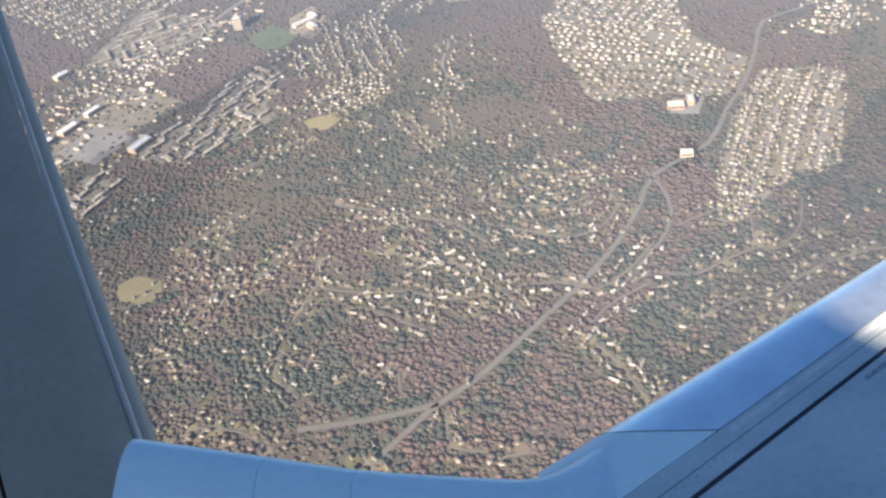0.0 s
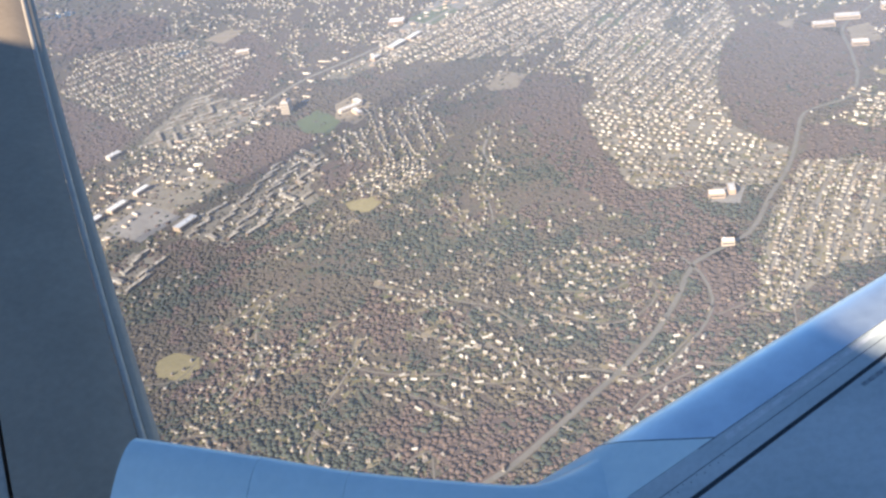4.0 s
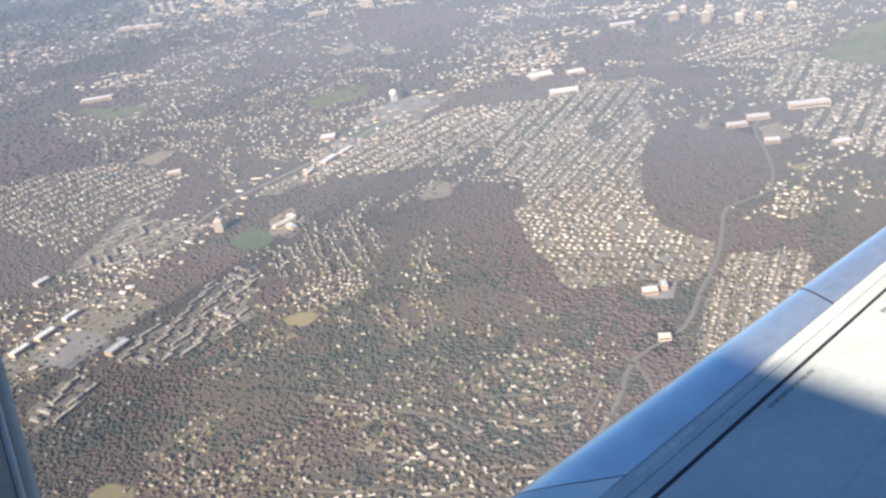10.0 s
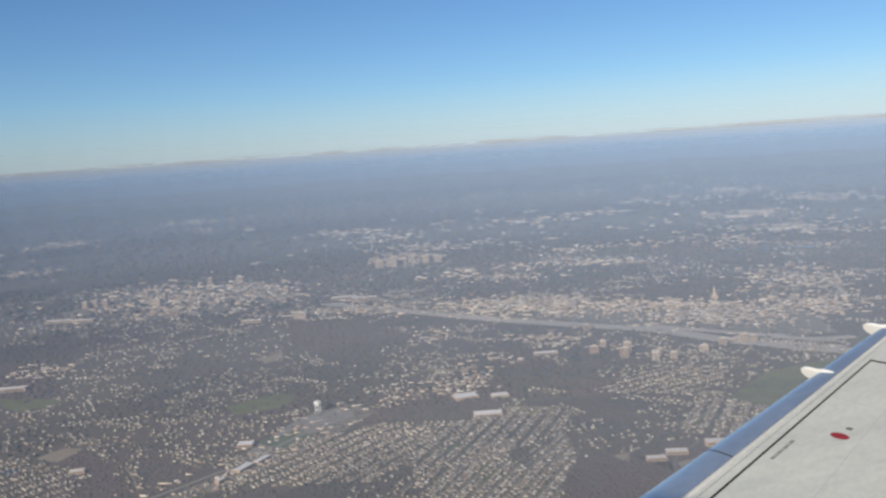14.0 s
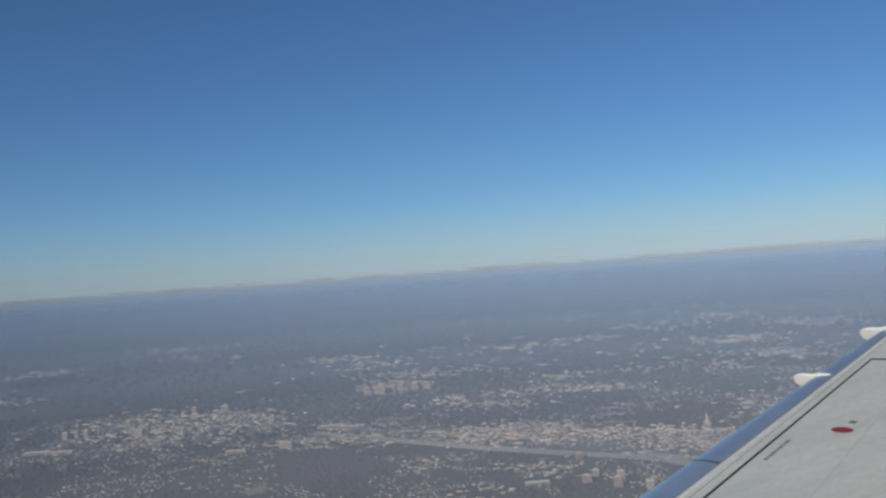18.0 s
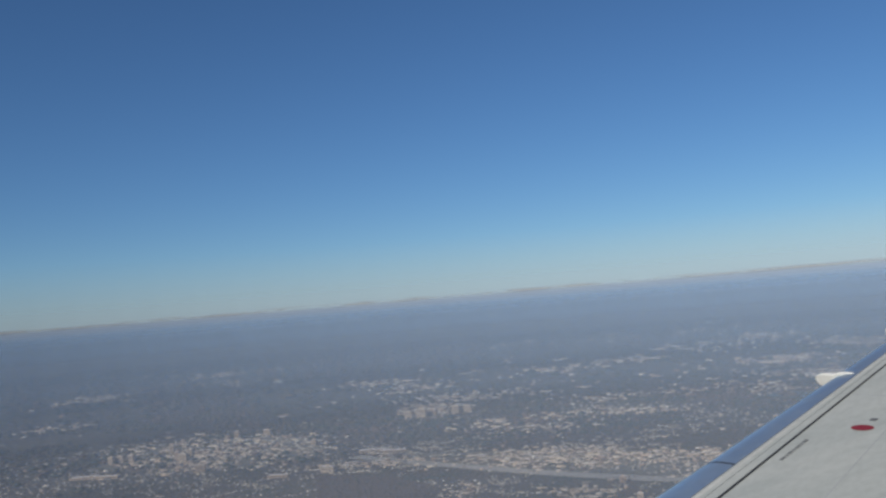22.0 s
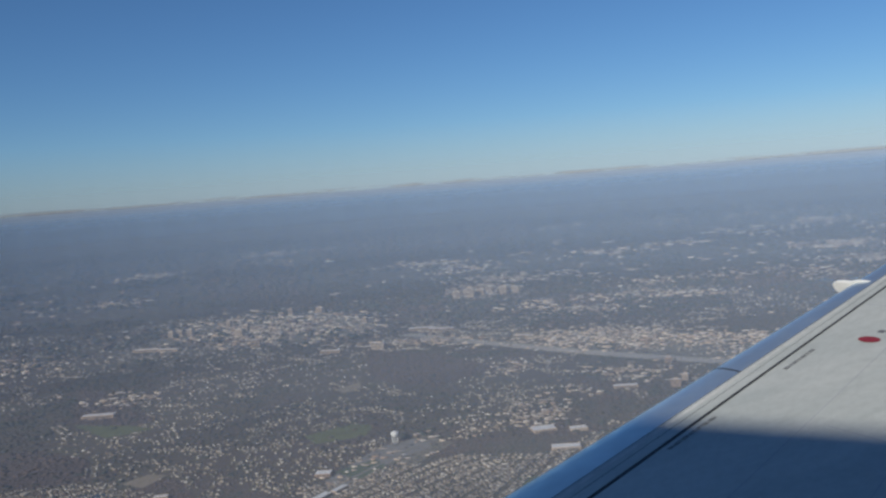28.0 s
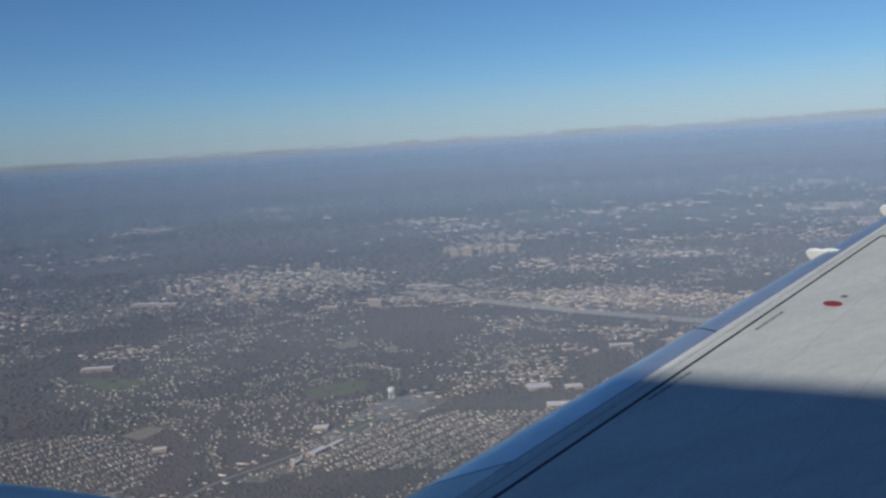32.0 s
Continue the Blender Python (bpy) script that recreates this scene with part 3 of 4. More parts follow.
def spline(points, step):
    """Points along a smooth curve through the corners, about a step apart, with directions."""
    p = np.array(points, float)
    q = np.vstack([2 * p[0] - p[1], p, 2 * p[-1] - p[-2]])
    out = []
    for i in range(1, len(q) - 2):
        m = max(2, int(np.linalg.norm(q[i + 1] - q[i]) / step))
        for u in np.arange(m) / m:
            out.append(0.5 * (2 * q[i] + (q[i + 1] - q[i - 1]) * u + (2 * q[i - 1] - 5 * q[i] + 4 * q[i + 1] - q[i + 2]) * u ** 2 + (3 * q[i] - q[i - 1] - 3 * q[i + 1] + q[i + 2]) * u ** 3))
    out = np.array(out + [p[-1]])
    d = np.gradient(out, axis=0)
    return out, d / np.linalg.norm(d, axis=1)[:, None]


ROADS = []          # (points, half width) of every road, to keep trees off


def road(points, width, mat, name, label, z=0.10, step=12.0):
    c, d = spline(points, step)
    nrm = np.stack([-d[:, 1], d[:, 0]], 1) * width / 2
    k = len(c)
    verts = [(*p, z) for p in (c + nrm)] + [(*p, z) for p in (c - nrm)] + [(*p, -0.2) for p in (c + nrm)] + [(*p, -0.2) for p in (c - nrm)]
    faces = []
    for i in range(k - 1):
        faces += [(k + i, k + i + 1, i + 1, i), (i, i + 1, 2 * k + i + 1, 2 * k + i), (3 * k + i, 3 * k + i + 1, k + i + 1, k + i)]
    ROADS.append((c, width / 2 + (1.4 if width < 8 else 3.0)))
    return flat_mesh(name, verts, faces, mat, label, "road")


def patch(points, mat, name, label, category, z=0.07):
    """A field with a softly wavering border."""
    p = np.array(points + points[:1], float)
    ring = []
    for a, b in zip(p, p[1:]):
        m = max(3, int(np.linalg.norm(b - a) / 8))
        for u in np.arange(m) / m:
            q = a + (b - a) * u
            ring.append(q + 2.0 * np.array([noise.noise(Vector((q[0] * 0.06, q[1] * 0.06, 1))), noise.noise(Vector((q[0] * 0.06, q[1] * 0.06, 7)))]))
    return flat_mesh(name, [(*q, z) for q in ring], [tuple(range(len(ring)))], mat, label, category)


# ---- roads ----
road([(-147, 232), (-135, 256), (-126, 272), (-112, 290), (-99, 314), (-88, 335), (-71, 369), (-57, 403), (-48, 440), (-42, 474), (-12, 511), (-1, 557), (10, 598), (15, 634), (17, 662), (21, 688), (37, 703), (54, 718), (62, 757), (59, 815), (55, 873), (86, 936)], 3.1, M_ROAD, "parkway", "grey divided parkway through bare woods")
road([(-190, 246), (-169, 253), (-153, 259), (-138, 266), (-126, 272)], 3.0, M_ROAD, "road", "grey suburban road")
road([(-50, 366), (-39, 393), (-31, 414), (-29, 438), (-38, 463), (-52, 480)], 1.8, M_ROAD, "road", "grey suburban road through bare woods")
ARTERIAL = [(-515, 444), (-512, 510), (-499, 581), (-481, 622), (-474, 686), (-459, 757), (-429, 811), (-401, 861), (-377, 916), (-347, 1004), (-318, 1065)]
road(ARTERIAL, 5.0, M_LANE, "arterial", "pale concrete commercial arterial road")
LANES_NORTH = [
    [(-230, 375), (-222, 350), (-194, 346), (-169, 350), (-144, 346), (-121, 352)],
    [(-238, 426), (-206, 422), (-175, 417), (-155, 413), (-131, 397)],
    [(-127, 414), (-106, 410), (-89, 406), (-74, 412), (-63, 428), (-62, 445), (-77, 462), (-98, 468), (-125, 474)],
    [(-105, 361), (-84, 367), (-62, 364), (-49, 379), (-37, 404)],
    [(-136, 377), (-112, 355), (-97, 341)],
    [(-200, 405), (-198, 388), (-177, 379), (-158, 373)],
    [(-283, 308), (-281, 331), (-276, 346)],
    [(-344, 313), (-324, 321), (-321, 338)],
    [(-336, 441), (-318, 470), (-307, 486), (-291, 508)],
]
LANES_EAST = [
    [(-326, 369), (-315, 387), (-301, 417)],
    [(-174, 369), (-161, 380), (-138, 372), (-125, 359)],
    [(-235, 397), (-256, 373), (-259, 347)],
    [(-147, 321), (-168, 328), (-190, 334)],
    [(0, 465), (4, 508), (13, 551), (21, 590)],
    [(13, 449), (19, 503), (27, 551), (40, 599)],
    [(29, 485), (37, 530), (50, 582), (63, 615)],
    [(50, 486), (63, 545), (71, 583)],
    [(-135, 468), (-142, 449), (-132, 434), (-114, 435), (-91, 438), (-79, 450)],
]
LANES_SOUTH = [
    [(-25, 423), (-1, 444), (3, 458), (14, 440), (18, 412), (29, 407), (41, 428), (43, 456)],
    [(-31, 381), (-13, 381), (4, 396), (18, 407)],
    [(-68, 323), (-54, 352), (-34, 373)],
    [(-63, 328), (-44, 310), (-27, 289), (-14, 295)],
    [(28, 368), (47, 392), (70, 408), (86, 414)],
    [(-8, 347), (17, 367), (40, 360)],
    [(21, 333), (35, 360)],
    [(-121, 268), (-113, 248), (-94, 248)],
    [(-88, 246), (-74, 251)],
    [(-220, 298), (-217, 278), (-198, 265)],
    [(-164, 283), (-155, 293), (-146, 274)],
    [(-296, 277), (-279, 283), (-266, 273)],
    [(-243, 239), (-218, 240), (-195, 230)],
]
LANES_WEST = [
    [(-328, 627), (-331, 659), (-348, 695)],
    [(-313, 658), (-323, 699)],
    [(-293, 662), (-307, 709)],
    [(-374, 630), (-359, 645), (-320, 606)],
    [(-367, 598), (-371, 578), (-345, 568)],
    [(-313, 568), (-290, 586), (-268, 604)],
    [(-290, 536), (-270, 558), (-255, 580)],
    [(-275, 718), (-260, 761), (-243, 800)],
    [(-214, 781), (-166, 774)],
    [(-205, 794), (-182, 894)],
    [(-175, 789), (-153, 872)],
]
LANES = LANES_NORTH + LANES_EAST + LANES_SOUTH + LANES_WEST
for ln in LANES:
    road(ln, 1.0, M_SIDE, "lane", "pale worn suburban street", 0.09, 7.0)
road([(-600, 1839), (-377, 1707), (-189, 1600), (-34, 1525), (74, 1477), (170, 1393), (253, 1344), (333, 1299)], 34.0, M_CONCRETE, "highway", "broad pale concrete highway", 0.3, 30)
road([(58, 1514), (162, 1454), (236, 1414), (290, 1383), (356, 1389)], 18.0, M_CONCRETE, "highway", "broad pale concrete highway", 0.34, 30)
for cx, cy, rr in ((255, 1370, 26), (300, 1345, 24), (225, 1395, 30)):
    road([(cx + rr * 1.5 * math.cos(q), cy + rr * math.sin(q)) for q in [k * math.tau / 8 for k in range(9)]], 5.0, M_CONCRETE, "ramp", "pale curved highway ramp", 0.38, 12)
road([(-76, 866), (-64, 947), (-52, 1037)], 4.0, M_LANE, "avenue", "pale straight city avenue", 0.2, 30)
road([(-1288, 1714), (-1043, 1738), (-568, 1793), (-216, 1743), (97, 1588)], 10.0, M_ROAD, "railway", "dark railway corridor", 0.25, 40)
road([(429, 1719), (443, 2066), (425, 2484)], 9.0, M_CONCRETE, "avenue", "pale straight city avenue", 0.25, 40)

# ---- woods and fields, by their borders ----
SUB_NORTH = [(-161, 773), (-181, 790), (-161, 881), (-124, 915), (-88, 852), (-72, 913), (-57, 971), (-41, 883), (-51, 824), (-49, 757), (-43, 703), (-65, 653), (-101, 672), (-145, 715)]
SUB_SOUTH = [(-145, 715), (-101, 672), (-65, 653), (-43, 703), (-28, 661), (-7, 641), (11, 629), (8, 598), (-5, 565), (-39, 574), (-63, 566), (-90, 562), (-101, 574), (-118, 614), (-139, 653), (-157, 702)]
WOODS_NEAR = [
    [(-36, 882), (-49, 824), (-47, 757), (-39, 703), (-26, 669), (-5, 648), (13, 641), (20, 677), (33, 703), (50, 718), (60, 758), (60, 822), (53, 866), (19, 895), (-11, 893)],
    [(-239, 745), (-202, 780), (-162, 748), (-156, 694), (-136, 644), (-109, 587), (-90, 558), (-59, 561), (-44, 536), (-26, 528), (-14, 507), (-16, 476), (-36, 481), (-60, 501), (-90, 530), (-126, 554), (-161, 598), (-187, 649), (-216, 683)],
    [(-26, 527), (-10, 494), (-11, 442), (-8, 411), (-21, 386), (-41, 353), (-61, 331), (-79, 335), (-56, 361), (-36, 398), (-29, 438), (-41, 468), (-52, 480)],
    [(-465, 601), (-462, 622), (-442, 660), (-394, 647), (-374, 630), (-387, 589), (-410, 549), (-436, 560)],
]
WOODS_SIDE = [
    [(-809, 751), (-730, 723), (-637, 677), (-575, 638), (-570, 593), (-588, 557), (-663, 594)],
    [(-959, 976), (-871, 1016), (-759, 975), (-700, 897), (-739, 867), (-822, 850), (-886, 885)],
    [(-352, 583), (-336, 607), (-313, 591), (-319, 559), (-327, 541)],
    [(23, 667), (55, 666), (80, 660), (76, 615), (52, 620), (22, 615)],
    [(19, 887), (71, 942), (104, 927), (99, 873), (78, 819), (61, 770), (60, 836)],
    [(-73, 359), (-88, 335), (-112, 291), (-128, 273), (-155, 293), (-135, 321), (-105, 342)],
    [(-81, 319), (-66, 307), (-48, 290), (-28, 273), (-43, 253), (-62, 242), (-92, 263), (-104, 281)],
]
WOODS_FAR = [
    [(-627, 861), (-608, 912), (-576, 900), (-491, 803), (-484, 722), (-536, 737)],
    [(-1071, 1372), (-936, 1310), (-780, 1161), (-831, 1114), (-917, 1154)],
    [(-628, 1662), (-452, 1612), (-320, 1483), (-395, 1343), (-527, 1410)],
    [(-60, 1122), (43, 1219), (105, 1245), (39, 1156), (-25, 1078)],
    [(-2632, 4419), (-1653, 3654), (-1044, 2378), (-1295, 2461), (-1570, 2660)],
    [(-779, 2287), (-622, 2279), (-577, 2052), (-688, 2010)],
    [(-345, 2376), (-259, 2394), (-221, 2142), (-325, 2135)],
    [(-2772, 6476), (-1185, 6725), (-749, 4718), (-1103, 3556), (-1857, 4249)],
    [(135, 2709), (301, 2767), (284, 2386), (137, 2289)],
]
WOODS = WOODS_NEAR + WOODS_SIDE + WOODS_FAR
PINE_HILL = [(-299, 524), (-269, 532), (-253, 589), (-214, 620), (-177, 547), (-172, 494), (-217, 480), (-268, 493)]
FIELDS = [
    ([(-305, 528), (-286, 539), (-275, 531), (-281, 516), (-295, 516)], M_STRAW, "meadow", "yellow-green winter meadow", "field"),
    ([(-349, 333), (-343, 344), (-321, 344), (-314, 329), (-321, 321), (-339, 321)], M_STRAW, "meadow", "tan winter meadow beside trees", "field"),
    ([(-416, 668), (-405, 695), (-371, 672), (-369, 646), (-396, 645)], M_GREEN, "sports_field", "green sports turf beside a school", "field"),
    ([(-394, 706), (-381, 733), (-346, 698), (-354, 664), (-378, 675)], M_SAND, "bare_ground", "sandy school yard", "bare ground"),
    ([(-258, 750), (-250, 782), (-221, 772), (-224, 741), (-246, 734)], M_SAND, "bare_ground", "pale bare building ground", "bare ground"),
    ([(-151, 838), (-130, 870), (-107, 841), (-128, 815)], M_GRASS, "park_lawn", "olive winter lawn between houses", "field"),
    ([(-189, 926), (-157, 936), (-150, 897), (-175, 893)], M_GREEN, "sports_field", "green sports turf", "field"),
    ([(-148, 917), (-111, 947), (-104, 911), (-138, 888)], M_SAND, "bare_ground", "pale bare building ground", "bare ground"),
    ([(-6, 889), (13, 898), (10, 870)], M_SAND, "bare_ground", "orange bare earth at the wood's edge", "bare ground"),
    ([(57, 868), (78, 884), (86, 839), (64, 825)], M_SAND, "bare_ground", "orange bare earth at the wood's edge", "bare ground"),
    ([(74, 768), (91, 776), (88, 752)], M_STRAW, "meadow", "tan winter meadow", "field"),
    ([(-38, 568), (-16, 568), (-19, 547), (-39, 547)], M_LOT, "parking_lot", "dark school parking lot", "parking lot"),
    ([(-389, 881), (-372, 903), (-345, 980), (-315, 1038), (-344, 1076), (-383, 1033), (-398, 938), (-404, 904)], M_LOT, "parking_lot", "grey asphalt parking lot of a mall", "parking lot"),
    ([(-489, 473), (-480, 515), (-435, 499), (-447, 459)], M_LOT, "parking_lot", "grey asphalt lot beside warehouses", "parking lot"),
    ([(132, 1082), (198, 1202), (275, 1253), (325, 1274), (251, 992), (213, 1033), (169, 1046)], M_GRASS, "golf_course", "green winter golf course", "golf course"),
    ([(-504, 1080), (-461, 1139), (-423, 1134), (-418, 1081), (-473, 1044)], M_GRASS, "park_lawn", "olive winter lawn", "field"),
    ([(-906, 1138), (-810, 1137), (-754, 1117), (-804, 1072)], M_GRASS, "park_lawn", "olive winter lawn", "field"),
    ([(-653, 889), (-638, 924), (-610, 922), (-616, 877)], M_SAND, "bare_ground", "pale bare ground", "bare ground"),
    ([(-406, 938), (-370, 985), (-345, 959), (-366, 915)], M_GREEN, "sports_field", "green sports turf", "field"),
    ([(-562, 1341), (-541, 1397), (-520, 1347), (-538, 1313)], M_SAND, "bare_ground", "pale bare ground", "bare ground"),
    ([(-125, 1061), (-71, 1063), (-70, 1029), (-119, 1026)], M_STRAW, "meadow", "tan winter meadow", "field"),
]
for i, (poly, mat, name, label, cat) in enumerate(FIELDS):
    patch(poly, mat, name, label, cat, 0.06 + 0.008 * (i % 5))
FLATS = [(-393, 579), (-368, 617), (-343, 587), (-346, 550), (-328, 533), (-348, 492), (-371, 461), (-410, 468), (-441, 490), (-402, 516), (-394, 551)]
FLATS_LOW = [(-448, 408), (-444, 447), (-415, 444), (-409, 414), (-425, 389)]
ROW_HOUSES = [(-560, 626), (-566, 732), (-488, 712), (-453, 689), (-479, 650), (-503, 618), (-532, 603)]
WAREHOUSES = [(-509, 456), (-509, 506), (-498, 579), (-425, 555), (-446, 498), (-473, 457), (-481, 434)]
MALL_STRIP = [(-438, 769), (-394, 860), (-397, 903), (-375, 1011), (-341, 1089), (-291, 1053), (-318, 959), (-351, 878), (-372, 818), (-410, 766)]
WEST_SIDE = [(-751, 739), (-800, 856), (-682, 895), (-550, 842), (-531, 742), (-574, 732), (-579, 644), (-649, 684)]
EAST_SIDE = [(18, 607), (52, 616), (75, 607), (66, 493), (38, 479), (13, 433), (-2, 427), (-5, 476), (-1, 528)]
NORTH_EAST = [(58, 712), (86, 726), (81, 665), (55, 666)]
MID_WEST = [(-363, 629), (-328, 682), (-300, 697), (-254, 654), (-256, 613), (-289, 595), (-332, 587)]
SUB_WEST = [(-313, 545), (-299, 581), (-271, 614), (-253, 589), (-258, 549), (-280, 536)]
CITY = [(-500, 1740), (-200, 1600), (60, 1500), (250, 1400), (340, 1420), (330, 1640), (120, 1720), (-120, 1800), (-480, 1860)]
LOTS = [SUB_NORTH, SUB_SOUTH, FLATS, FLATS_LOW, ROW_HOUSES, WAREHOUSES, MALL_STRIP, EAST_SIDE, CITY, [(-1260, 1830), (-1200, 2080), (-900, 2200), (-720, 2020), (-740, 1800), (-1000, 1760)]]
for poly in LOTS:
    patch(poly, M_LOTS, "built_land", "pale trodden ground and lots between buildings", "built land", 0.04)
for poly in WOODS_NEAR + WOODS_SIDE + WOODS_FAR[:4]:
    patch(poly, M_WOODFLOOR, "wood_floor", "brown leaf litter under bare trees", "woodland floor", 0.05)
for cx, cy, rx, ry in ((168, 1064, 14, 9), (-974, 1011, 34, 18), (-659, 848, 22, 8), (430, 2450, 120, 60)):
    patch([(cx + rx * math.cos(q), cy + ry * math.sin(q)) for q in [k * math.tau / 10 for k in range(10)]], M_WATER, "pond", "dark blue pond", "pond", 0.09)


# ---- houses ----
def house(kind):
    """A suburban house: walls, a gabled roof, a chimney, on some a wing or a garage."""
    w, d, h = ((2.7, 1.5, 1.1), (3.3, 1.4, 0.8), (2.4, 1.6, 1.2), (2.8, 1.5, 0.9), (2.1, 1.4, 1.1), (3.4, 1.5, 0.9))[kind]
    ob = thing("house", ("white two-storey house with a grey gabled roof", "low pale house with a long gabled roof", "tall cream house with a steep gabled roof", "pale house with a side wing and gabled roofs", "small light-walled house with a gabled roof", "long pale house with an attached garage")[kind], "house", "suburban houses")

    def gable(x0, x1, y0, y1, z, rise_, over=0.18):
        ym = (y0 + y1) / 2
        return loft([[(x, y0 - over, z - 0.1), (x, ym, z + rise_), (x, y1 + over, z - 0.1), (x, y1 + over, z - 0.22), (x, ym, z + rise_ - 0.14), (x, y0 - over, z - 0.22)] for x in (x0 - over, x1 + over)])

    def body(x0, x1, y0, y1, z, rise_):
        return loft([[(x, y0, -0.2), (x, y0, z), (x, (y0 + y1) / 2, z + rise_ - 0.14), (x, y1, z), (x, y1, -0.2)] for x in (x0, x1)])
    r = 0.42 * d / 2 + (0.5 if kind == 2 else 0.2)
    wall = part("wall", body(-w / 2, w / 2, -d / 2, d / 2, h, r), M_HOUSE, ob)
    roof = part("roof", gable(-w / 2, w / 2, -d / 2, d / 2, h, r), M_ROOF, ob)
    part("chimney", boxes((w * 0.2, -0.1, h, w * 0.2 + 0.4, 0.3, h + r + 0.5)), M_BLOCK, roof)
    if kind in (3, 5):
        part("wall", body(w / 2 + 0.01, w / 2 + 1.9, -d / 2 - 0.4, d / 2 - 0.8, h * 0.75, r * 0.7), M_HOUSE, ob)
        part("roof", gable(w / 2 + 0.2, w / 2 + 1.9, -d / 2 - 0.4, d / 2 - 0.8, h * 0.75, r * 0.7), M_ROOF, ob)
    part("door", boxes((-0.18, -d / 2 - 0.03, 0.0, 0.18, -d / 2 + 0.02, 0.8)), M_DARKGLASS, wall)
    for x in (-w * 0.32, w * 0.3):
        part("window", boxes((x - 0.3, -d / 2 - 0.02, h * 0.45, x + 0.3, -d / 2 + 0.02, h * 0.45 + 0.45)), M_DARKGLASS, wall)
    return ob


spots = []           # x, y, turn, length, depth, height of every house


def row_houses(points, pitch, setback, both=True, drop=0.3):
    c, d = spline(points, pitch)
    for (x, y), (dx, dy) in zip(c, d):
        for s in ((1, -1) if both else (1,)):
            if rng.random() < drop:
                continue
            o = setback + rng.uniform(-1.2, 2.6)
            spots.append((x - dy * o * s + rng.normal(0, 0.6), y + dx * o * s + rng.normal(0, 0.6), math.atan2(dy, dx) + rng.normal(0, 0.3), 1.0))


STREETS = []         # quads of the small streets


def strip(c, d, width, z=0.06):
    nrm = np.stack([-d[:, 1], d[:, 0]], 1) * width / 2
    for i in range(len(c) - 1):
        STREETS.append([(*(c[i] + nrm[i]), z), (*(c[i] - nrm[i]), z), (*(c[i + 1] - nrm[i + 1]), z), (*(c[i + 1] + nrm[i + 1]), z)])


def grid(poly, turn, gap, pitch, bend=0.0, facing=0.0):
    """Streets of houses that fill a polygon, in rows at one angle."""
    p = np.array(poly, float)
    c0 = p.mean(0)
    ca, sa = math.cos(turn), math.sin(turn)
    reach = np.abs(p - c0).max() * 1.5
    for v in np.arange(-reach, reach, gap):
        us = np.arange(-reach, reach, 10.0)
        vs_ = v + bend * np.sin(us * 0.03)
        line = np.stack([c0[0] + us * ca - vs_ * sa, c0[1] + us * sa + vs_ * ca], 1)
        line = line[inside(poly, line[:, 0], line[:, 1])]
        if len(line) > 2:
            d_ = np.gradient(line, axis=0)
            strip(line, d_ / np.linalg.norm(d_, axis=1)[:, None], 2.4)
            ROADS.append((line, 1.9))
        for s in (-2.7, 2.7):
            for u in np.arange(-reach, reach, pitch):
                uu, vv = u + rng.normal(0, 0.8), v + s + bend * math.sin(u * 0.03) + rng.normal(0, 0.6)
                x, y = c0[0] + uu * ca - vv * sa, c0[1] + uu * sa + vv * ca
                if rng.random() < 0.8 and inside(poly, np.array([x]), np.array([y]))[0]:
                    spots.append((x, y, turn + facing + rng.normal(0, 0.2), 1.0))


for ln in LANES:
    row_houses(ln, 6.2, 4.6, True, 0.15)
grid(SUB_NORTH, radians(73), 15.0, 3.0, 1.5, math.pi / 2)
grid(SUB_SOUTH, radians(-12), 13.0, 6.4, 4.0)
grid(SUB_WEST, radians(63), 12.0, 5.0, 2.0)
grid(EAST_SIDE, radians(78), 15.0, 4.0, 3.0, math.pi / 2)
grid(NORTH_EAST, radians(-13), 14.0, 5.0, 2.0)
grid(MID_WEST, radians(116), 17.0, 6.0, 3.0)
grid(WEST_SIDE, radians(60), 20, 4.2, 4.0, math.pi / 2)
grid([(-190, 800), (-60, 960), (-40, 1040), (-120, 1060), (-230, 960)], radians(78), 17, 3.2, 0.0, math.pi / 2)
grid([(80, 860), (190, 980), (240, 900), (150, 780)], radians(72), 17, 3.2, 0.0, math.pi / 2)
grid([(60, 980), (110, 1090), (190, 1040), (120, 930)], radians(74), 17, 3.4, 0.0, math.pi / 2)
grid([(-30, 1120), (60, 1250), (160, 1230), (110, 1100)], radians(40), 17, 6.0)
grid([(-420, 880), (-260, 1010), (-180, 960), (-240, 820), (-380, 800)], radians(62), 18, 3.5, 3.0, math.pi / 2)
# loose houses, thicker where the woods thin out
WOOD_AT = lambda x, y: np.any([inside(w, x, y) for w in WOODS], 0)
FIELD_AT = lambda x, y: np.any([inside(f[0], x, y) for f in FIELDS], 0)


def sector(count, r0, r1, a0=-32.0, a1=84.0):
    """Random points of the seen land, even in area; angles to the left of +y."""
    r = np.sqrt(rng.uniform(r0 ** 2, r1 ** 2, count))
    a = np.radians(rng.uniform(a0, a1, count))
    return -r * np.sin(a), r * np.cos(a)


def cloudy(x, y, scale, seed=0.0):
    return np.array([noise.noise(Vector((a * scale, b * scale, seed))) for a, b in zip(x, y)])


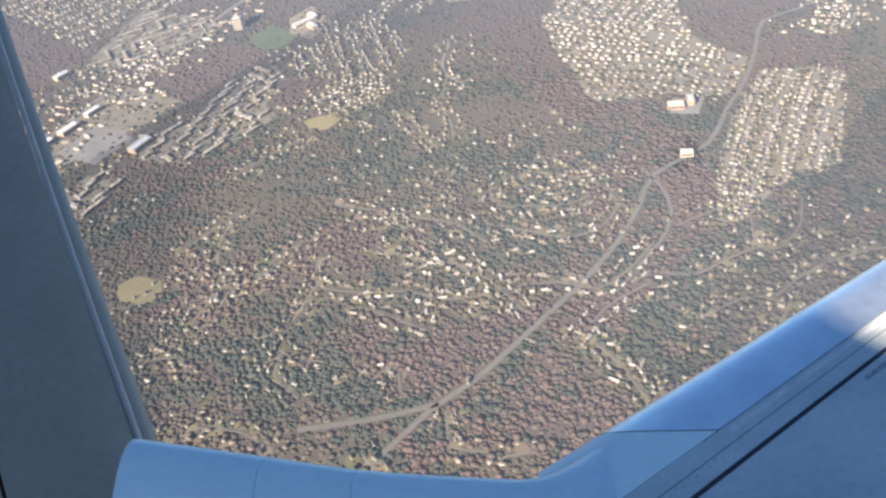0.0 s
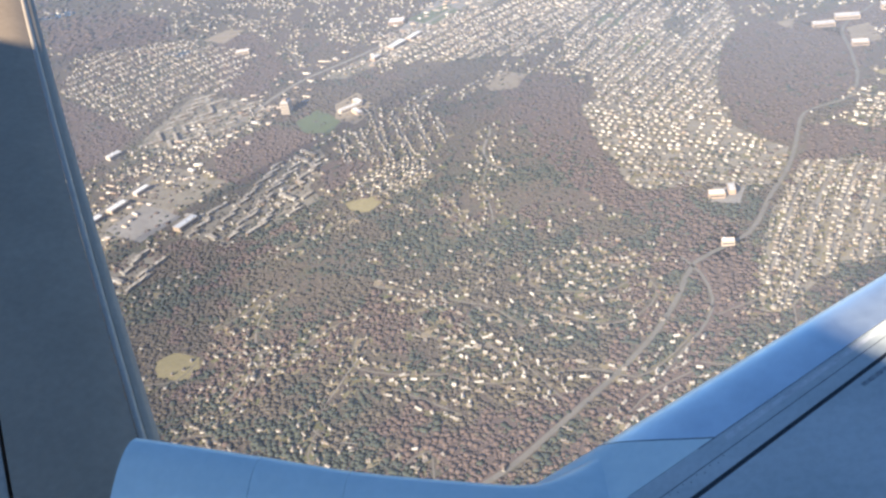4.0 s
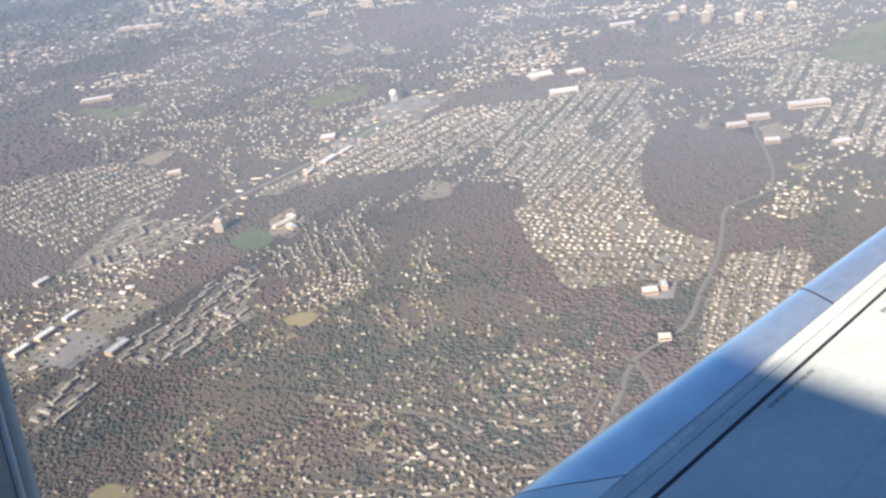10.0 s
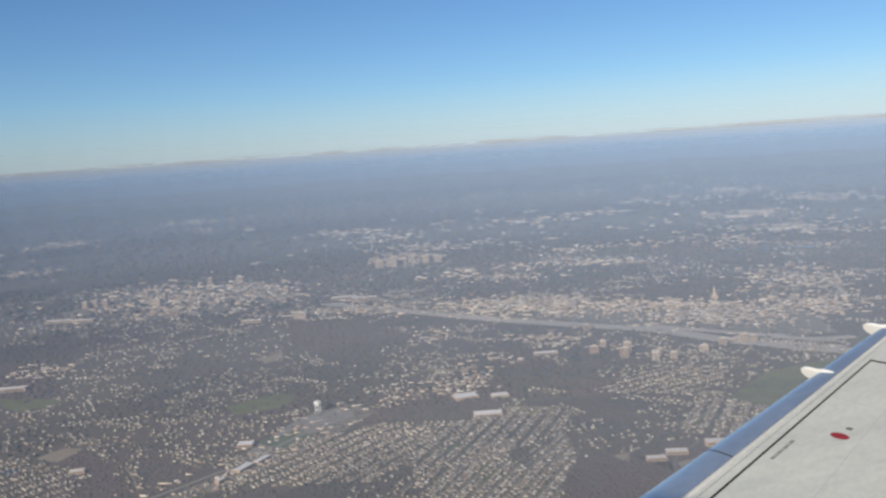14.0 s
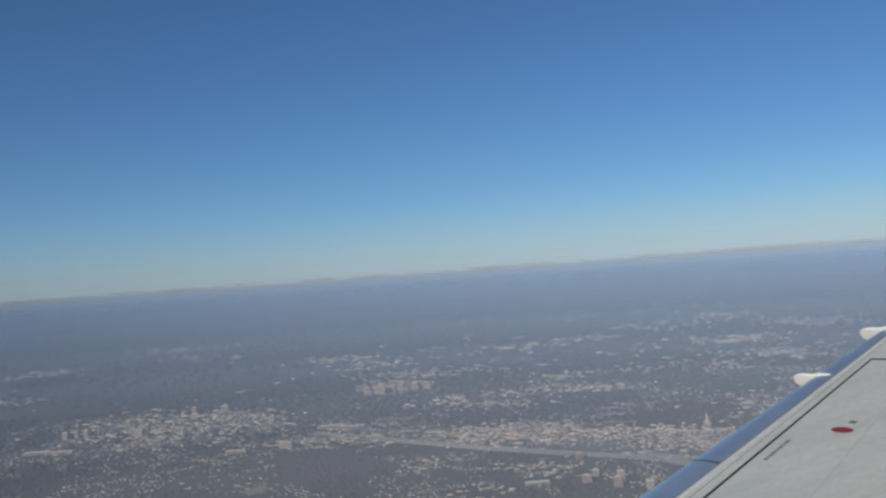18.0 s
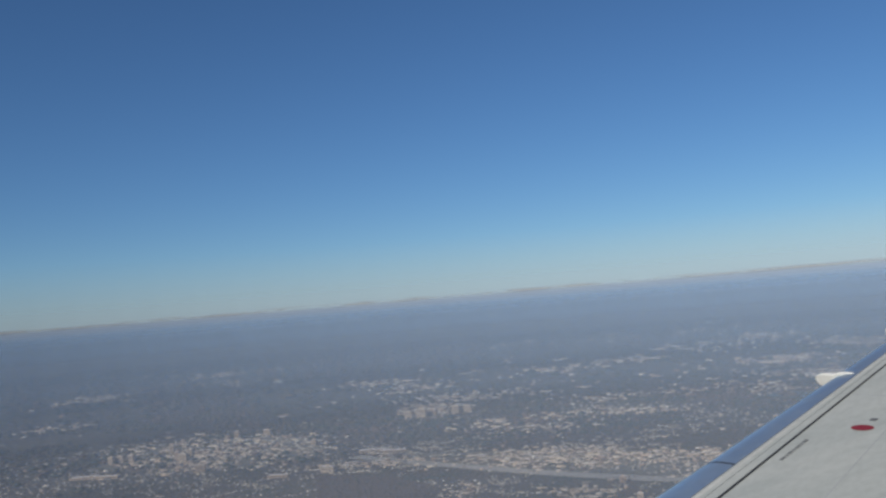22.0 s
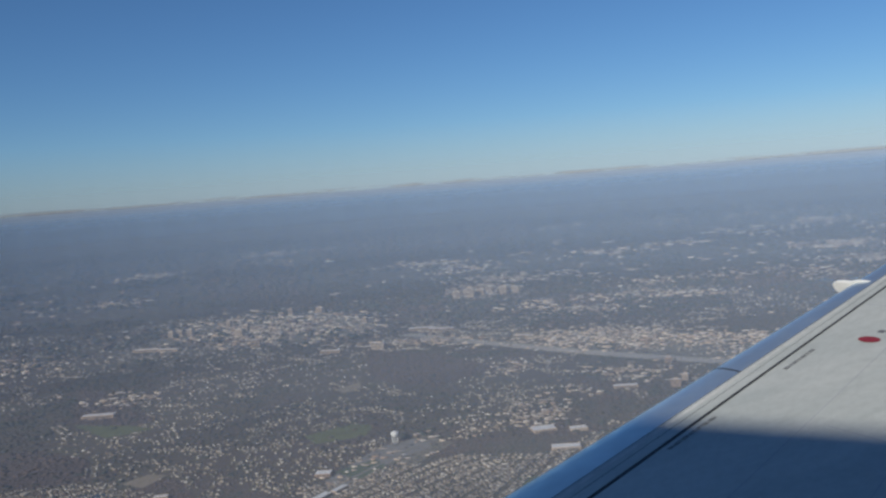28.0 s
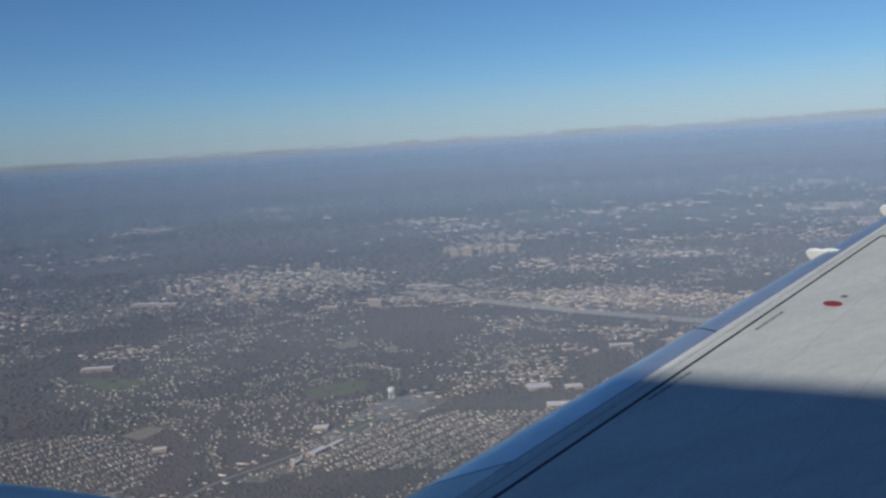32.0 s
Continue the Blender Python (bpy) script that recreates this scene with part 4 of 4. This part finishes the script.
def meander(count, r0, r1, a0, a1, steps=6):
    """Short winding streets with houses on both sides."""
    for _ in range(count):
        (x,), (y,) = sector(1, r0, r1, a0, a1)
        if WOOD_AT(np.array([x]), np.array([y]))[0] or FIELD_AT(np.array([x]), np.array([y]))[0]:
            continue
        way, bend_ = rng.uniform(0, math.tau), rng.normal(0, 0.28)
        pts = [(x, y)]
        for _ in range(int(rng.integers(3, steps + 1))):
            way += bend_ + rng.normal(0, 0.15)
            x, y = x + 15 * math.cos(way), y + 15 * math.sin(way)
            if WOOD_AT(np.array([x]), np.array([y]))[0] or FIELD_AT(np.array([x]), np.array([y]))[0]:
                break
            pts.append((x, y))
        if len(pts) > 2:
            c, d = spline(pts, 6.0)
            strip(c, d, rng.uniform(1.6, 2.4) if r0 > 600 else 1.0)
            ROADS.append((c, 1.5 if r0 > 600 else 0.9))
            row_houses(pts, rng.uniform(5.6, 8.0), 4.6, True, 0.2)


meander(26, 230, 560, 8, 60)
meander(170, 650, 1400, -24, 60)
meander(130, 1400, 2100, -30, 60)
for count, r0, r1 in ((1100, 200, 560), (700, 560, 700), (9500, 700, 1400), (13000, 1400, 2600)):
    x, y = sector(count, r0, r1)
    keep = ~WOOD_AT(x, y) & ~FIELD_AT(x, y) & ((cloudy(x, y, 0.0045, 11.0) + 0.4 * cloudy(x, y, 0.02, 8.0) < 0.02) if r0 > 650 else (cloudy(x, y, 0.006, 3.0) + 0.5 * cloudy(x, y, 0.02, 8.0) > -0.10))
    for a, b in zip(x[keep], y[keep]):
        spots.append((a, b, math.floor(rng.uniform(0, 4)) * math.pi / 2 + cloudy([a], [b], 0.003, 5.0)[0] * 3, 1.0))
spots = np.array(spots)
near_order = np.argsort(np.hypot(spots[:, 0] + 120, spots[:, 1] - 350))
models = [house(k) for k in range(6)]
for k, i in enumerate(near_order[:290]):
    x, y, turn, s = spots[i]
    m = pose(x, y, 0, 0, 0, math.degrees(turn))
    if k < 6:
        models[k].matrix_world = m
    else:
        copy_thing(models[int(rng.integers(6))], m)


def merge(name, verts, faces, mat_ids, mats, label, category):
    """Many small solids in one mesh."""
    me = bpy.data.meshes.new(name)
    verts, faces = np.asarray(verts, np.float32), np.asarray(faces, np.int32)
    k = faces.shape[1]
    me.vertices.add(len(verts))
    me.vertices.foreach_set("co", verts.ravel())
    me.loops.add(faces.size)
    me.loops.foreach_set("vertex_index", faces.ravel())
    me.polygons.add(len(faces))
    me.polygons.foreach_set("loop_start", np.arange(0, faces.size, k, dtype=np.int32))
    for m in mats:
        me.materials.append(m)
    me.polygons.foreach_set("material_index", np.asarray(mat_ids, np.int32))
    me.update(calc_edges=True)
    me.validate()
    return tagged(new(name, me), label, category, "", "stuff")


def solids(x, y, turn, w, d, h, rise_):
    """Gabled solids as triangles, walls and roof apart: 10 corners of walls, 6 of roof."""
    n_ = len(x)
    ca, sa = np.cos(turn), np.sin(turn)

    def corners(lx, ly, lz):
        return np.stack([x[:, None] + lx * ca[:, None] - ly * sa[:, None], y[:, None] + lx * sa[:, None] + ly * ca[:, None], lz], -1)
    w2, d2, h_, r_ = (w / 2)[:, None], (d / 2)[:, None], h[:, None], rise_[:, None]
    one = np.ones((n_, 1))
    wx = np.hstack([-w2, w2, w2, -w2, -w2, w2, w2, -w2, -w2, w2])
    wy = np.hstack([-d2, -d2, d2, d2, -d2, -d2, d2, d2, 0 * d2, 0 * d2])
    wz = np.hstack([-0.2 * one] * 4 + [h_] * 4 + [h_ + r_] * 2)
    o = 0.15
    rx = np.hstack([-w2 - o, w2 + o, w2 + o, -w2 - o, -w2 - o, w2 + o])
    ry = np.hstack([-d2 - o, -d2 - o, d2 + o, d2 + o, 0 * d2, 0 * d2])
    rz = np.hstack([h_ - 0.05] * 4 + [h_ + r_ + 0.12] * 2)
    wall, roof = corners(wx, wy, wz), corners(rx, ry, rz)
    wf = np.array([(0, 1, 5), (0, 5, 4), (1, 2, 6), (1, 6, 5), (2, 3, 7), (2, 7, 6), (3, 0, 4), (3, 4, 7), (4, 8, 7), (5, 6, 9)])
    rf = np.array([(0, 1, 5), (0, 5, 4), (2, 3, 4), (2, 4, 5), (0, 4, 3), (1, 2, 5)])
    v = np.concatenate([wall.reshape(-1, 3), roof.reshape(-1, 3)])
    f = np.concatenate([(wf[None] + 10 * np.arange(n_)[:, None, None]).reshape(-1, 3), (rf[None] + 10 * n_ + 6 * np.arange(n_)[:, None, None]).reshape(-1, 3)])
    return v, f, np.concatenate([np.zeros(n_ * 10), np.ones(n_ * 6)])


rest = spots[near_order[290:]]
away = np.hypot(rest[:, 0], rest[:, 1])
for far, size, walls, roofs, lab in ((rest[away < 620], 0.86, M_HOUSES_NEAR, M_ROOFS_NEAR, "small suburban houses with dull gabled roofs among trees"), (rest[away >= 620], 1.0, M_HOUSES, M_ROOFS, "many small pale suburban houses with gabled roofs")):
    k = len(far)
    w, d = rng.uniform(1.8, 4.2, k), rng.uniform(0.95, 1.7, k)
    grow = size * (1 + np.clip(np.hypot(far[:, 0], far[:, 1]) - 600, 0, 1900) / 3000)
    fx, fy, fz, _ = squeeze(far[:, 0], far[:, 1])
    v, f, ids = solids(fx, fy, far[:, 2], w * grow, d * grow, rng.uniform(0.9, 1.7, k) * grow, rng.uniform(0.5, 1.0, k))
    v[:, 2] += np.concatenate([np.repeat(fz, 10), np.repeat(fz, 6)])
    merge("houses", v, f, ids, [walls, roofs], lab, "houses")


q = np.array(STREETS).reshape(-1, 3)
merge("streets", q, np.arange(len(q)).reshape(-1, 4), np.zeros(len(q) // 4), [M_LANE], "narrow pale suburban streets", "streets")
# yards: a small uneven lawn or bare patch by each nearer house
sel = spots[np.hypot(spots[:, 0], spots[:, 1]) < 1500]
k = len(sel)
a6 = np.arange(7) * math.tau / 7
rad = rng.uniform(2.2, 5.2, (k, 1)) * rng.uniform(0.6, 1.3, (k, 7))
ox, oy = rng.normal(0, 1.6, (k, 1)), rng.normal(0, 1.6, (k, 1))
vx, vy = sel[:, :1] + ox + rad * np.cos(a6), sel[:, 1:2] + oy + rad * np.sin(a6)
v = np.stack([vx, vy, np.broadcast_to(0.03 + 0.02 * rng.random((k, 1)), vx.shape)], -1).reshape(-1, 3)
f = np.arange(7 * k).reshape(k, 7)
merge("yards", v, f, np.zeros(k), [M_YARD], "small tan and olive winter yards", "yards")


# ---- larger buildings ----
def hall(name, x, y, turn, w, d, h, label):
    """A flat-roofed hall with a parapet and roof units."""
    ob = thing(name, label, "building", "", "", (x, y, 0), turn)
    wall = part("wall", boxes((-w / 2, -d / 2, -0.3, w / 2, d / 2, h)), M_BLOCK, ob)
    roof = part("roof", boxes((-w / 2 + 0.3, -d / 2 + 0.3, h, w / 2 - 0.3, d / 2 - 0.3, h + 0.12)), M_FLAT, ob)
    part("parapet", boxes((-w / 2, -d / 2, h, w / 2, -d / 2 + 0.25, h + 0.5), (-w / 2, d / 2 - 0.25, h, w / 2, d / 2, h + 0.5)), M_BLOCK, ob)
    for i in range(max(2, int(w / 8))):
        px, py = rng.uniform(-w * 0.4, w * 0.4), rng.uniform(-d * 0.3, d * 0.3)
        part("roof_unit", boxes((px, py, h + 0.12, px + 1.2, py + 0.9, h + 0.9)), M_FLAT, roof)
    part("window_band", boxes((-w * 0.45, -d / 2 - 0.03, h * 0.35, w * 0.45, -d / 2 + 0.02, h * 0.65)), M_DARKGLASS, wall)
    return ob


def tower(name, x, y, turn, w, d, h, label):
    """A tall block with a window band on every storey, a plant room and a base."""
    ob = thing(name, label, "building", "", "", (x, y, 0), turn)
    wall = part("wall", boxes((-w / 2, -d / 2, -0.3, w / 2, d / 2, h)), M_BLOCK, ob)
    roof = part("roof", boxes((-w / 2 + 0.4, -d / 2 + 0.4, h, w / 2 - 0.4, d / 2 - 0.4, h + 0.2)), M_FLAT, ob)
    part("plant_room", boxes((-w * 0.2, -d * 0.2, h + 0.2, w * 0.2, d * 0.25, h + 2.2)), M_BLOCK, roof)
    for i in range(max(3, int(h / 2.6))):
        z = 1.2 + i * 2.6
        if z + 1.2 < h:
            part("window_band", boxes((-w * 0.47, -d / 2 - 0.06, z, w * 0.47, -d / 2 + 0.02, z + 1.0)), M_DARKGLASS, wall)
    return ob


for x, y, turn, w, d, lab in ((-507, 483, 75, 16, 7, "white flat-roofed warehouse on the arterial road"),
                              (-500, 506, 75, 18, 8, "white flat-roofed warehouse on the arterial road"),
                              (-495, 533, 75, 15, 6, "white flat-roofed warehouse on the arterial road"),
                              (-567, 593, 70, 14, 8, "white flat-roofed warehouse on the arterial road"),
                              (-422, 487, 75, 20, 8, "grey flat-roofed warehouse beside flats"),
                              (-385, 854, 72, 24, 10, "long white flat-roofed mall building"),
                              (-374, 878, 72, 22, 8, "long white flat-roofed mall building"),
                              (-395, 818, 70, 12, 7, "red-brown shop with a flat roof"),
                              (-35, 555, 10, 11, 6, "white school building beside a dark lot"),
                              (-26, 563, 100, 10, 5, "white school wing beside a dark lot"),
                              (-24, 496, 10, 8, 4, "small white pool house among bare trees"),
                              (-372, 694, 52, 22, 6, "sand-coloured school with flat roofs"),
                              (-361, 686, 142, 14, 5, "sand-coloured school wing with a flat roof"),
                              (-370, 708, 142, 12, 5, "sand-coloured school wing with a flat roof"),
                              (67, 828, 5, 14, 8, "white hall with a flat roof"),
                              (38, 876, 10, 20, 8, "white hall with a flat roof"),
                              (59, 895, 5, 22, 9, "long white flat-roofed store"),
                              (125, 814, 20, 16, 7, "cream flat-roofed office block"),
                              (-187, 1105, 25, 30, 20, "large warehouse with a white roof"),
                              (-143, 1107, 20, 22, 12, "plain warehouse with a white roof"),
                              (109, 920, 5, 40, 10, "long white flat-roofed store"),
                              (-149, 1030, 10, 34, 14, "pale hall with a flat roof"),
                              (-577, 1896, 10, 60, 18, "pale hall with a flat roof"),
                              (-1166, 1730, 10, 60, 16, "long pale hall with a flat roof"),
                              (-413, 927, 10, 18, 14, "white round-topped hall beside woods"),
                              (-893, 1181, 15, 50, 14, "long pale warehouse with a flat roof"),
                              (-571, 844, 20, 16, 8, "white hall beside bare woods"),
                              (-527, 1879, 5, 56, 16, "pinkish long flat-roofed hall"),
                              (-1108, 1727, 5, 46, 14, "long white warehouse with a flat roof"),
                              (-699, 1657, 5, 40, 12, "long white warehouse with a flat roof"),
                              (-98, 1328, 10, 36, 12, "pale hall with a flat roof"),
                              (177, 1384, 15, 30, 10, "pinkish long flat-roofed hall")):
    hall("warehouse", x, y, turn, w, d, 3.4 if w < 40 else 5.0, lab)
for x, y, h, w in ((-39, 1490, 12, 14), (-25, 1327, 13, 20), (-12, 1367, 12, 14), (19, 1298, 17, 18), (23, 1332, 18, 16), (61, 1278, 15, 14), (86, 1278, 13, 14), (68, 1310, 10, 10), (133, 1322, 12, 17), (163, 1357, 13, 16), (196, 1378, 15, 18), (209, 1382, 11, 16)):
    tower("apartment_tower", x, y, rng.uniform(-20, 20), w * 0.72, 7, h * 0.85, "tan brick apartment tower beside the highway")
for x, y, h, w in ((-618, 2383, 40, 20), (-587, 2402, 44, 30), (-565, 2436, 30, 30), (-498, 2441, 42, 20), (-473, 2463, 34, 30), (-1058, 1932, 30, 12), (-1022, 1890, 32, 20), (-1042, 1963, 28, 12), (-1029, 2193, 34, 12), (-954, 2214, 30, 20), (-755, 2019, 26, 12), (-1210, 1901, 28, 12), (-1198, 1918, 26, 20), (-1173, 1926, 28, 12), (-1119, 2019, 30, 12), (-912, 1755, 26, 20), (-604, 1680, 24, 30), (-436, 690, 20, 8)):
    tower("office_tower", x, y, rng.uniform(-15, 15), w, 12, h * 0.55, "pale concrete high-rise block in a distant centre")
mason = thing("stone_tower", "pale stone tower on a broad base", "tower", "", "", (196, 1740, 0))
part("base", boxes((-7, -5, -0.3, 7, 5, 4.5)), M_BLOCK, mason)
for s_, z0, z1 in ((3.4, 4.5, 10), (2.5, 10, 15), (1.7, 15, 19)):
    part("tier", boxes((-s_, -s_, z0, s_, s_, z1)), M_BLOCK, mason)
part("spire", loft([[(s_ * p, s_ * q, z) for p, q in ((-1, -1), (1, -1), (1, 1), (-1, 1))] for s_, z in ((1.5, 19), (0.2, 25))]), M_BLOCK, mason)
tank = thing("water_tower", "white round water tower on legs", "water tower", "", "", (-367, 1051, 0))
part("tank", loft([[(r * math.cos(a), r * math.sin(a), z) for a in [q * math.tau / 20 for q in range(20)]] for r, z in ((1.5, 8), (4.2, 9.5), (5.0, 12), (4.4, 14.2), (1.6, 15.4), (0.3, 15.6))]), M_WHITE, tank)
for a in [q * math.tau / 6 for q in range(6)]:
    part("leg", boxes((3.6 * math.cos(a) - 0.25, 3.6 * math.sin(a) - 0.25, -0.3, 3.6 * math.cos(a) + 0.25, 3.6 * math.sin(a) + 0.25, 10)), M_WHITE, tank)

# terraces and flats, in rows
def terrace(x, y, turn, units):
    ob = thing("terrace", "row of pale terraced flats with a tan roof", "terraced houses", "terraced flats", "", (x, y, 0), turn)
    for i in range(units):
        x0 = (i - units / 2) * 3.2
        s = 0.3 * (i % 2)
        unit = part("unit", boxes((x0, -1.5 + s, -0.2, x0 + 3.17, 1.5 + s, 2.0 + 0.2 * (i % 3))), M_HOUSE, ob)
        part("roof", boxes((x0 + 0.1, -1.4 + s, 2.0 + 0.2 * (i % 3), x0 + 3.07, 1.4 + s, 2.15 + 0.2 * (i % 3))), M_TILE, unit)
        part("window_band", boxes((x0 + 0.4, -1.53 + s, 0.9, x0 + 2.8, -1.49 + s, 1.5)), M_DARKGLASS, unit)
    return ob


for poly, turn, gap, units in ((FLATS, 66, 12, 4), (FLATS_LOW, 76, 11, 5), (ROW_HOUSES, 42, 15, 5)):
    p = np.array(poly)
    for gx in np.arange(p[:, 0].min(), p[:, 0].max(), gap + units * 1.2):
        for gy in np.arange(p[:, 1].min(), p[:, 1].max(), gap):
            if inside(poly, np.array([gx]), np.array([gy]))[0]:
                terrace(gx + rng.uniform(-2, 2), gy + rng.uniform(-2, 2), turn + (90 if rng.random() < 0.25 else 0), units + int(rng.integers(-2, 3)))

# the far towns: many blocks
bx, by, bs = [], [], []
CENTRES = [(-988, 2005, 243, 252, 330), (-597, 2558, 108, 165, 120), (181, 1598, 123, 100, 420), (-181, 1733, 156, 109, 230), (-302, 1478, 34, 63, 40), (365, 1649, 63, 74, 120), (-194, 1176, 44, 52, 60), (-103, 1424, 61, 57, 70), (-267, 2141, 179, 93, 120), (-821, 3193, 114, 174, 60), (386, 1977, 116, 182, 180), (-920, 1898, 198, 148, 180), (-264, 3586, 132, 124, 120), (-25, 3801, 135, 138, 60), (353, 4270, 254, 241, 160), (-2203, 4583, 118, 193, 50), (-1975, 4681, 173, 146, 40), (-2377, 3546, 148, 163, 70)]
CENTRES += [(662, 4656, 163, 204, 80), (924, 4071, 138, 186, 90), (-988, 3489, 205, 152, 80), (-547, 2829, 210, 112, 120), (-108, 2284, 207, 79, 120), (241, 2654, 190, 106, 120), (45, 1691, 182, 64, 200), (-219, 1767, 162, 60, 150), (433, 6449, 192, 315, 60), (-56, 2599, 156, 77, 90), (-539, 1866, 48, 43, 20), (-1372, 1584, 81, 80, 60), (-915, 1288, 57, 50, 60), (-538, 1751, 102, 47, 80), (-1845, 2628, 131, 109, 50), (513, 3390, 198, 150, 120), (637, 2823, 162, 122, 120), (566, 2924, 274, 164, 150), (971, 3898, 146, 174, 80)]
for cx, cy, sx, sy, count in CENTRES:
    bx.append(rng.normal(cx, sx * 0.55, int(count * 1.25)))
    by.append(rng.normal(cy, sy * 0.55, int(count * 1.25)))
along, way = spline(ARTERIAL + [(-290, 1130), (-220, 1200), (-150, 1330)], 9)
for s_ in (-1, 1, -1, 1):
    o = rng.uniform(6, 40, len(along)) * s_
    some = rng.random(len(along)) < 0.6
    bx.append((along[:, 0] - way[:, 1] * o)[some])
    by.append((along[:, 1] + way[:, 0] * o)[some])
x, y = sector(3400, 1500, 6000)
keep = (cloudy(x, y, 0.0012, 2.0) - 0.8 * cloudy(x, y, 0.0045, 11.0) > 0.20) & ~WOOD_AT(x, y)
bx, by = np.concatenate(bx + [x[keep]]), np.concatenate(by + [y[keep]])
r = np.hypot(bx, by)
ok = (r < 9400) & (r > 500)
bx, by, r = bx[ok], by[ok], r[ok]
k = len(bx)
big = np.clip(r / 2000, 0.5, 2.0)
bx, by, bz, near_k = squeeze(bx, by)
big = big * near_k
v, f, ids = solids(bx, by, rng.normal(0.1, 0.25, k), rng.gamma(2.5, 3.2, k) * big + 2, rng.uniform(3, 6.5, k) * big, rng.uniform(1.4, 3.6, k) * big, np.full(k, 0.25))
v[:, 2] += np.concatenate([np.repeat(bz, 10), np.repeat(bz, 6)])
merge("town_blocks", v, f, ids, [M_BLOCKS, M_FLATS], "distant pale town blocks with flat roofs", "buildings")

# ---- trees: crowns of bare twigs, and pines ----
ICO = np.array([(0, 0, 1.0), (0.9, 0, 0.45), (0.28, 0.85, 0.5), (-0.72, 0.53, 0.42), (-0.72, -0.53, 0.48), (0.28, -0.85, 0.4), (0.1, 0.1, 0.0)])
ICF = np.array([(0, 1, 2), (0, 2, 3), (0, 3, 4), (0, 4, 5), (0, 5, 1), (6, 2, 1), (6, 3, 2), (6, 4, 3), (6, 5, 4), (6, 1, 5)])


def crowns(name, x, y, wide, tall, mat, label):
    n_ = len(x)
    x, y, z, _ = squeeze(x, y)
    jit = rng.uniform(0.7, 1.3, (n_, 7, 3))
    turn = rng.uniform(0, math.tau, n_)
    base = ICO[None] * jit
    vx = base[..., 0] * np.cos(turn)[:, None] - base[..., 1] * np.sin(turn)[:, None]
    vy = base[..., 0] * np.sin(turn)[:, None] + base[..., 1] * np.cos(turn)[:, None]
    v_ = np.stack([x[:, None] + vx * wide[:, None], y[:, None] + vy * wide[:, None], base[..., 2] * tall[:, None] - 0.1 + z[:, None]], -1).reshape(-1, 3)
    f_ = (ICF[None] + 7 * np.arange(n_)[:, None, None]).reshape(-1, 3)
    ob = merge(name, v_, f_, np.zeros(len(f_)), [mat], label, "trees")
    ob.data.polygons.foreach_set("use_smooth", np.ones(len(ob.data.polygons), bool))
    return ob


def clear_of_roads(x, y):
    ok_ = np.ones(len(x), bool)
    for c, hw in ROADS:
        lo, hi = c.min(0) - hw - 10, c.max(0) + hw + 10
        idx = np.where((x > lo[0]) & (x < hi[0]) & (y > lo[1]) & (y < hi[1]))[0]
        if len(idx):
            d2 = np.full(len(idx), 1e9)
            dense = np.concatenate([c[:-1] + (c[1:] - c[:-1]) * u for u in (0.0, 0.25, 0.5, 0.75)])
            for part_ in np.array_split(dense, max(1, len(dense) // 40)):
                d2 = np.minimum(d2, ((x[idx, None] - part_[:, 0]) ** 2 + (y[idx, None] - part_[:, 1]) ** 2).min(1))
            ok_[idx[d2 < hw ** 2]] = False
    return ok_


# a coarse map of the house plots, to keep crowns off the roofs
CELL = 3.0
plots = set(zip(np.floor(spots[:, 0] / CELL).astype(int).tolist(), np.floor(spots[:, 1] / CELL).astype(int).tolist()))


def plot_free(x, y):
    return np.array([(int(a // CELL), int(b // CELL)) not in plots for a, b in zip(x, y)])


for r0, r1, count, size in ((180, 620, 170000, 1.15), (620, 1100, 130000, 1.25), (1100, 1900, 70000, 2.7), (1900, 3200, 38000, 5.5), (3200, 7000, 26000, 10.0)):
    x, y = sector(count, r0, r1)
    wood = WOOD_AT(x, y)
    thin = cloudy(x, y, 0.012, 11.0) if r0 < 1000 else 2.2 * cloudy(x, y, 0.0045, 11.0)
    keep = (~FIELD_AT(x, y) | ((rng.random(count) < 0.2) & (r0 > 600))) & (wood | (thin + rng.uniform(-0.5, 0.5, count) > (-0.24 if r0 < 1000 else 0.0)))
    x, y, wood = x[keep], y[keep], wood[keep]
    keep = clear_of_roads(x, y) & plot_free(x, y)
    x, y, wood = x[keep], y[keep], wood[keep]
    lots = np.any([inside(p_, x, y) for p_ in LOTS], 0)
    keep = ~lots | (rng.random(len(x)) < 0.4)
    x, y, wood = x[keep], y[keep], wood[keep]
    pine = (~wood | (rng.random(len(x)) < 0.25)) & (0.8 * cloudy(x, y, 0.016, 21.0) + 0.7 * cloudy(x, y, 0.06, 41.0) + rng.uniform(-0.1, 0.1, len(x)) + 0.3 * inside(PINE_HILL, x, y) > 0.10)
    russet = ~pine & ((wood & (rng.random(len(x)) < 0.8)) | (cloudy(x, y, 0.012, 31.0) + 0.5 * cloudy(x, y, 0.05, 51.0) > 0.12))
    for sel, nm, mat, lab, tl in ((pine, "pines", M_PINE, "dark green pines between houses", 1.6), (russet, "woods", M_RUSSET, "bare russet-brown winter woods", 1.25), (~pine & ~russet, "bare_trees", M_BARE, "bare grey-brown winter trees", 1.2)):
        s = 0.4 + rng.gamma(1.8, 0.42, int(sel.sum()))
        s = np.minimum(s, 2.3) * size
        if r0 < 1500:
            crowns(nm, x[sel], y[sel], s, s * tl * rng.uniform(0.12, 0.27, len(s)), mat, lab)
        else:
            crowns(nm, x[sel], y[sel], s, s * rng.uniform(0.5, 0.9, len(s)), mat, lab)
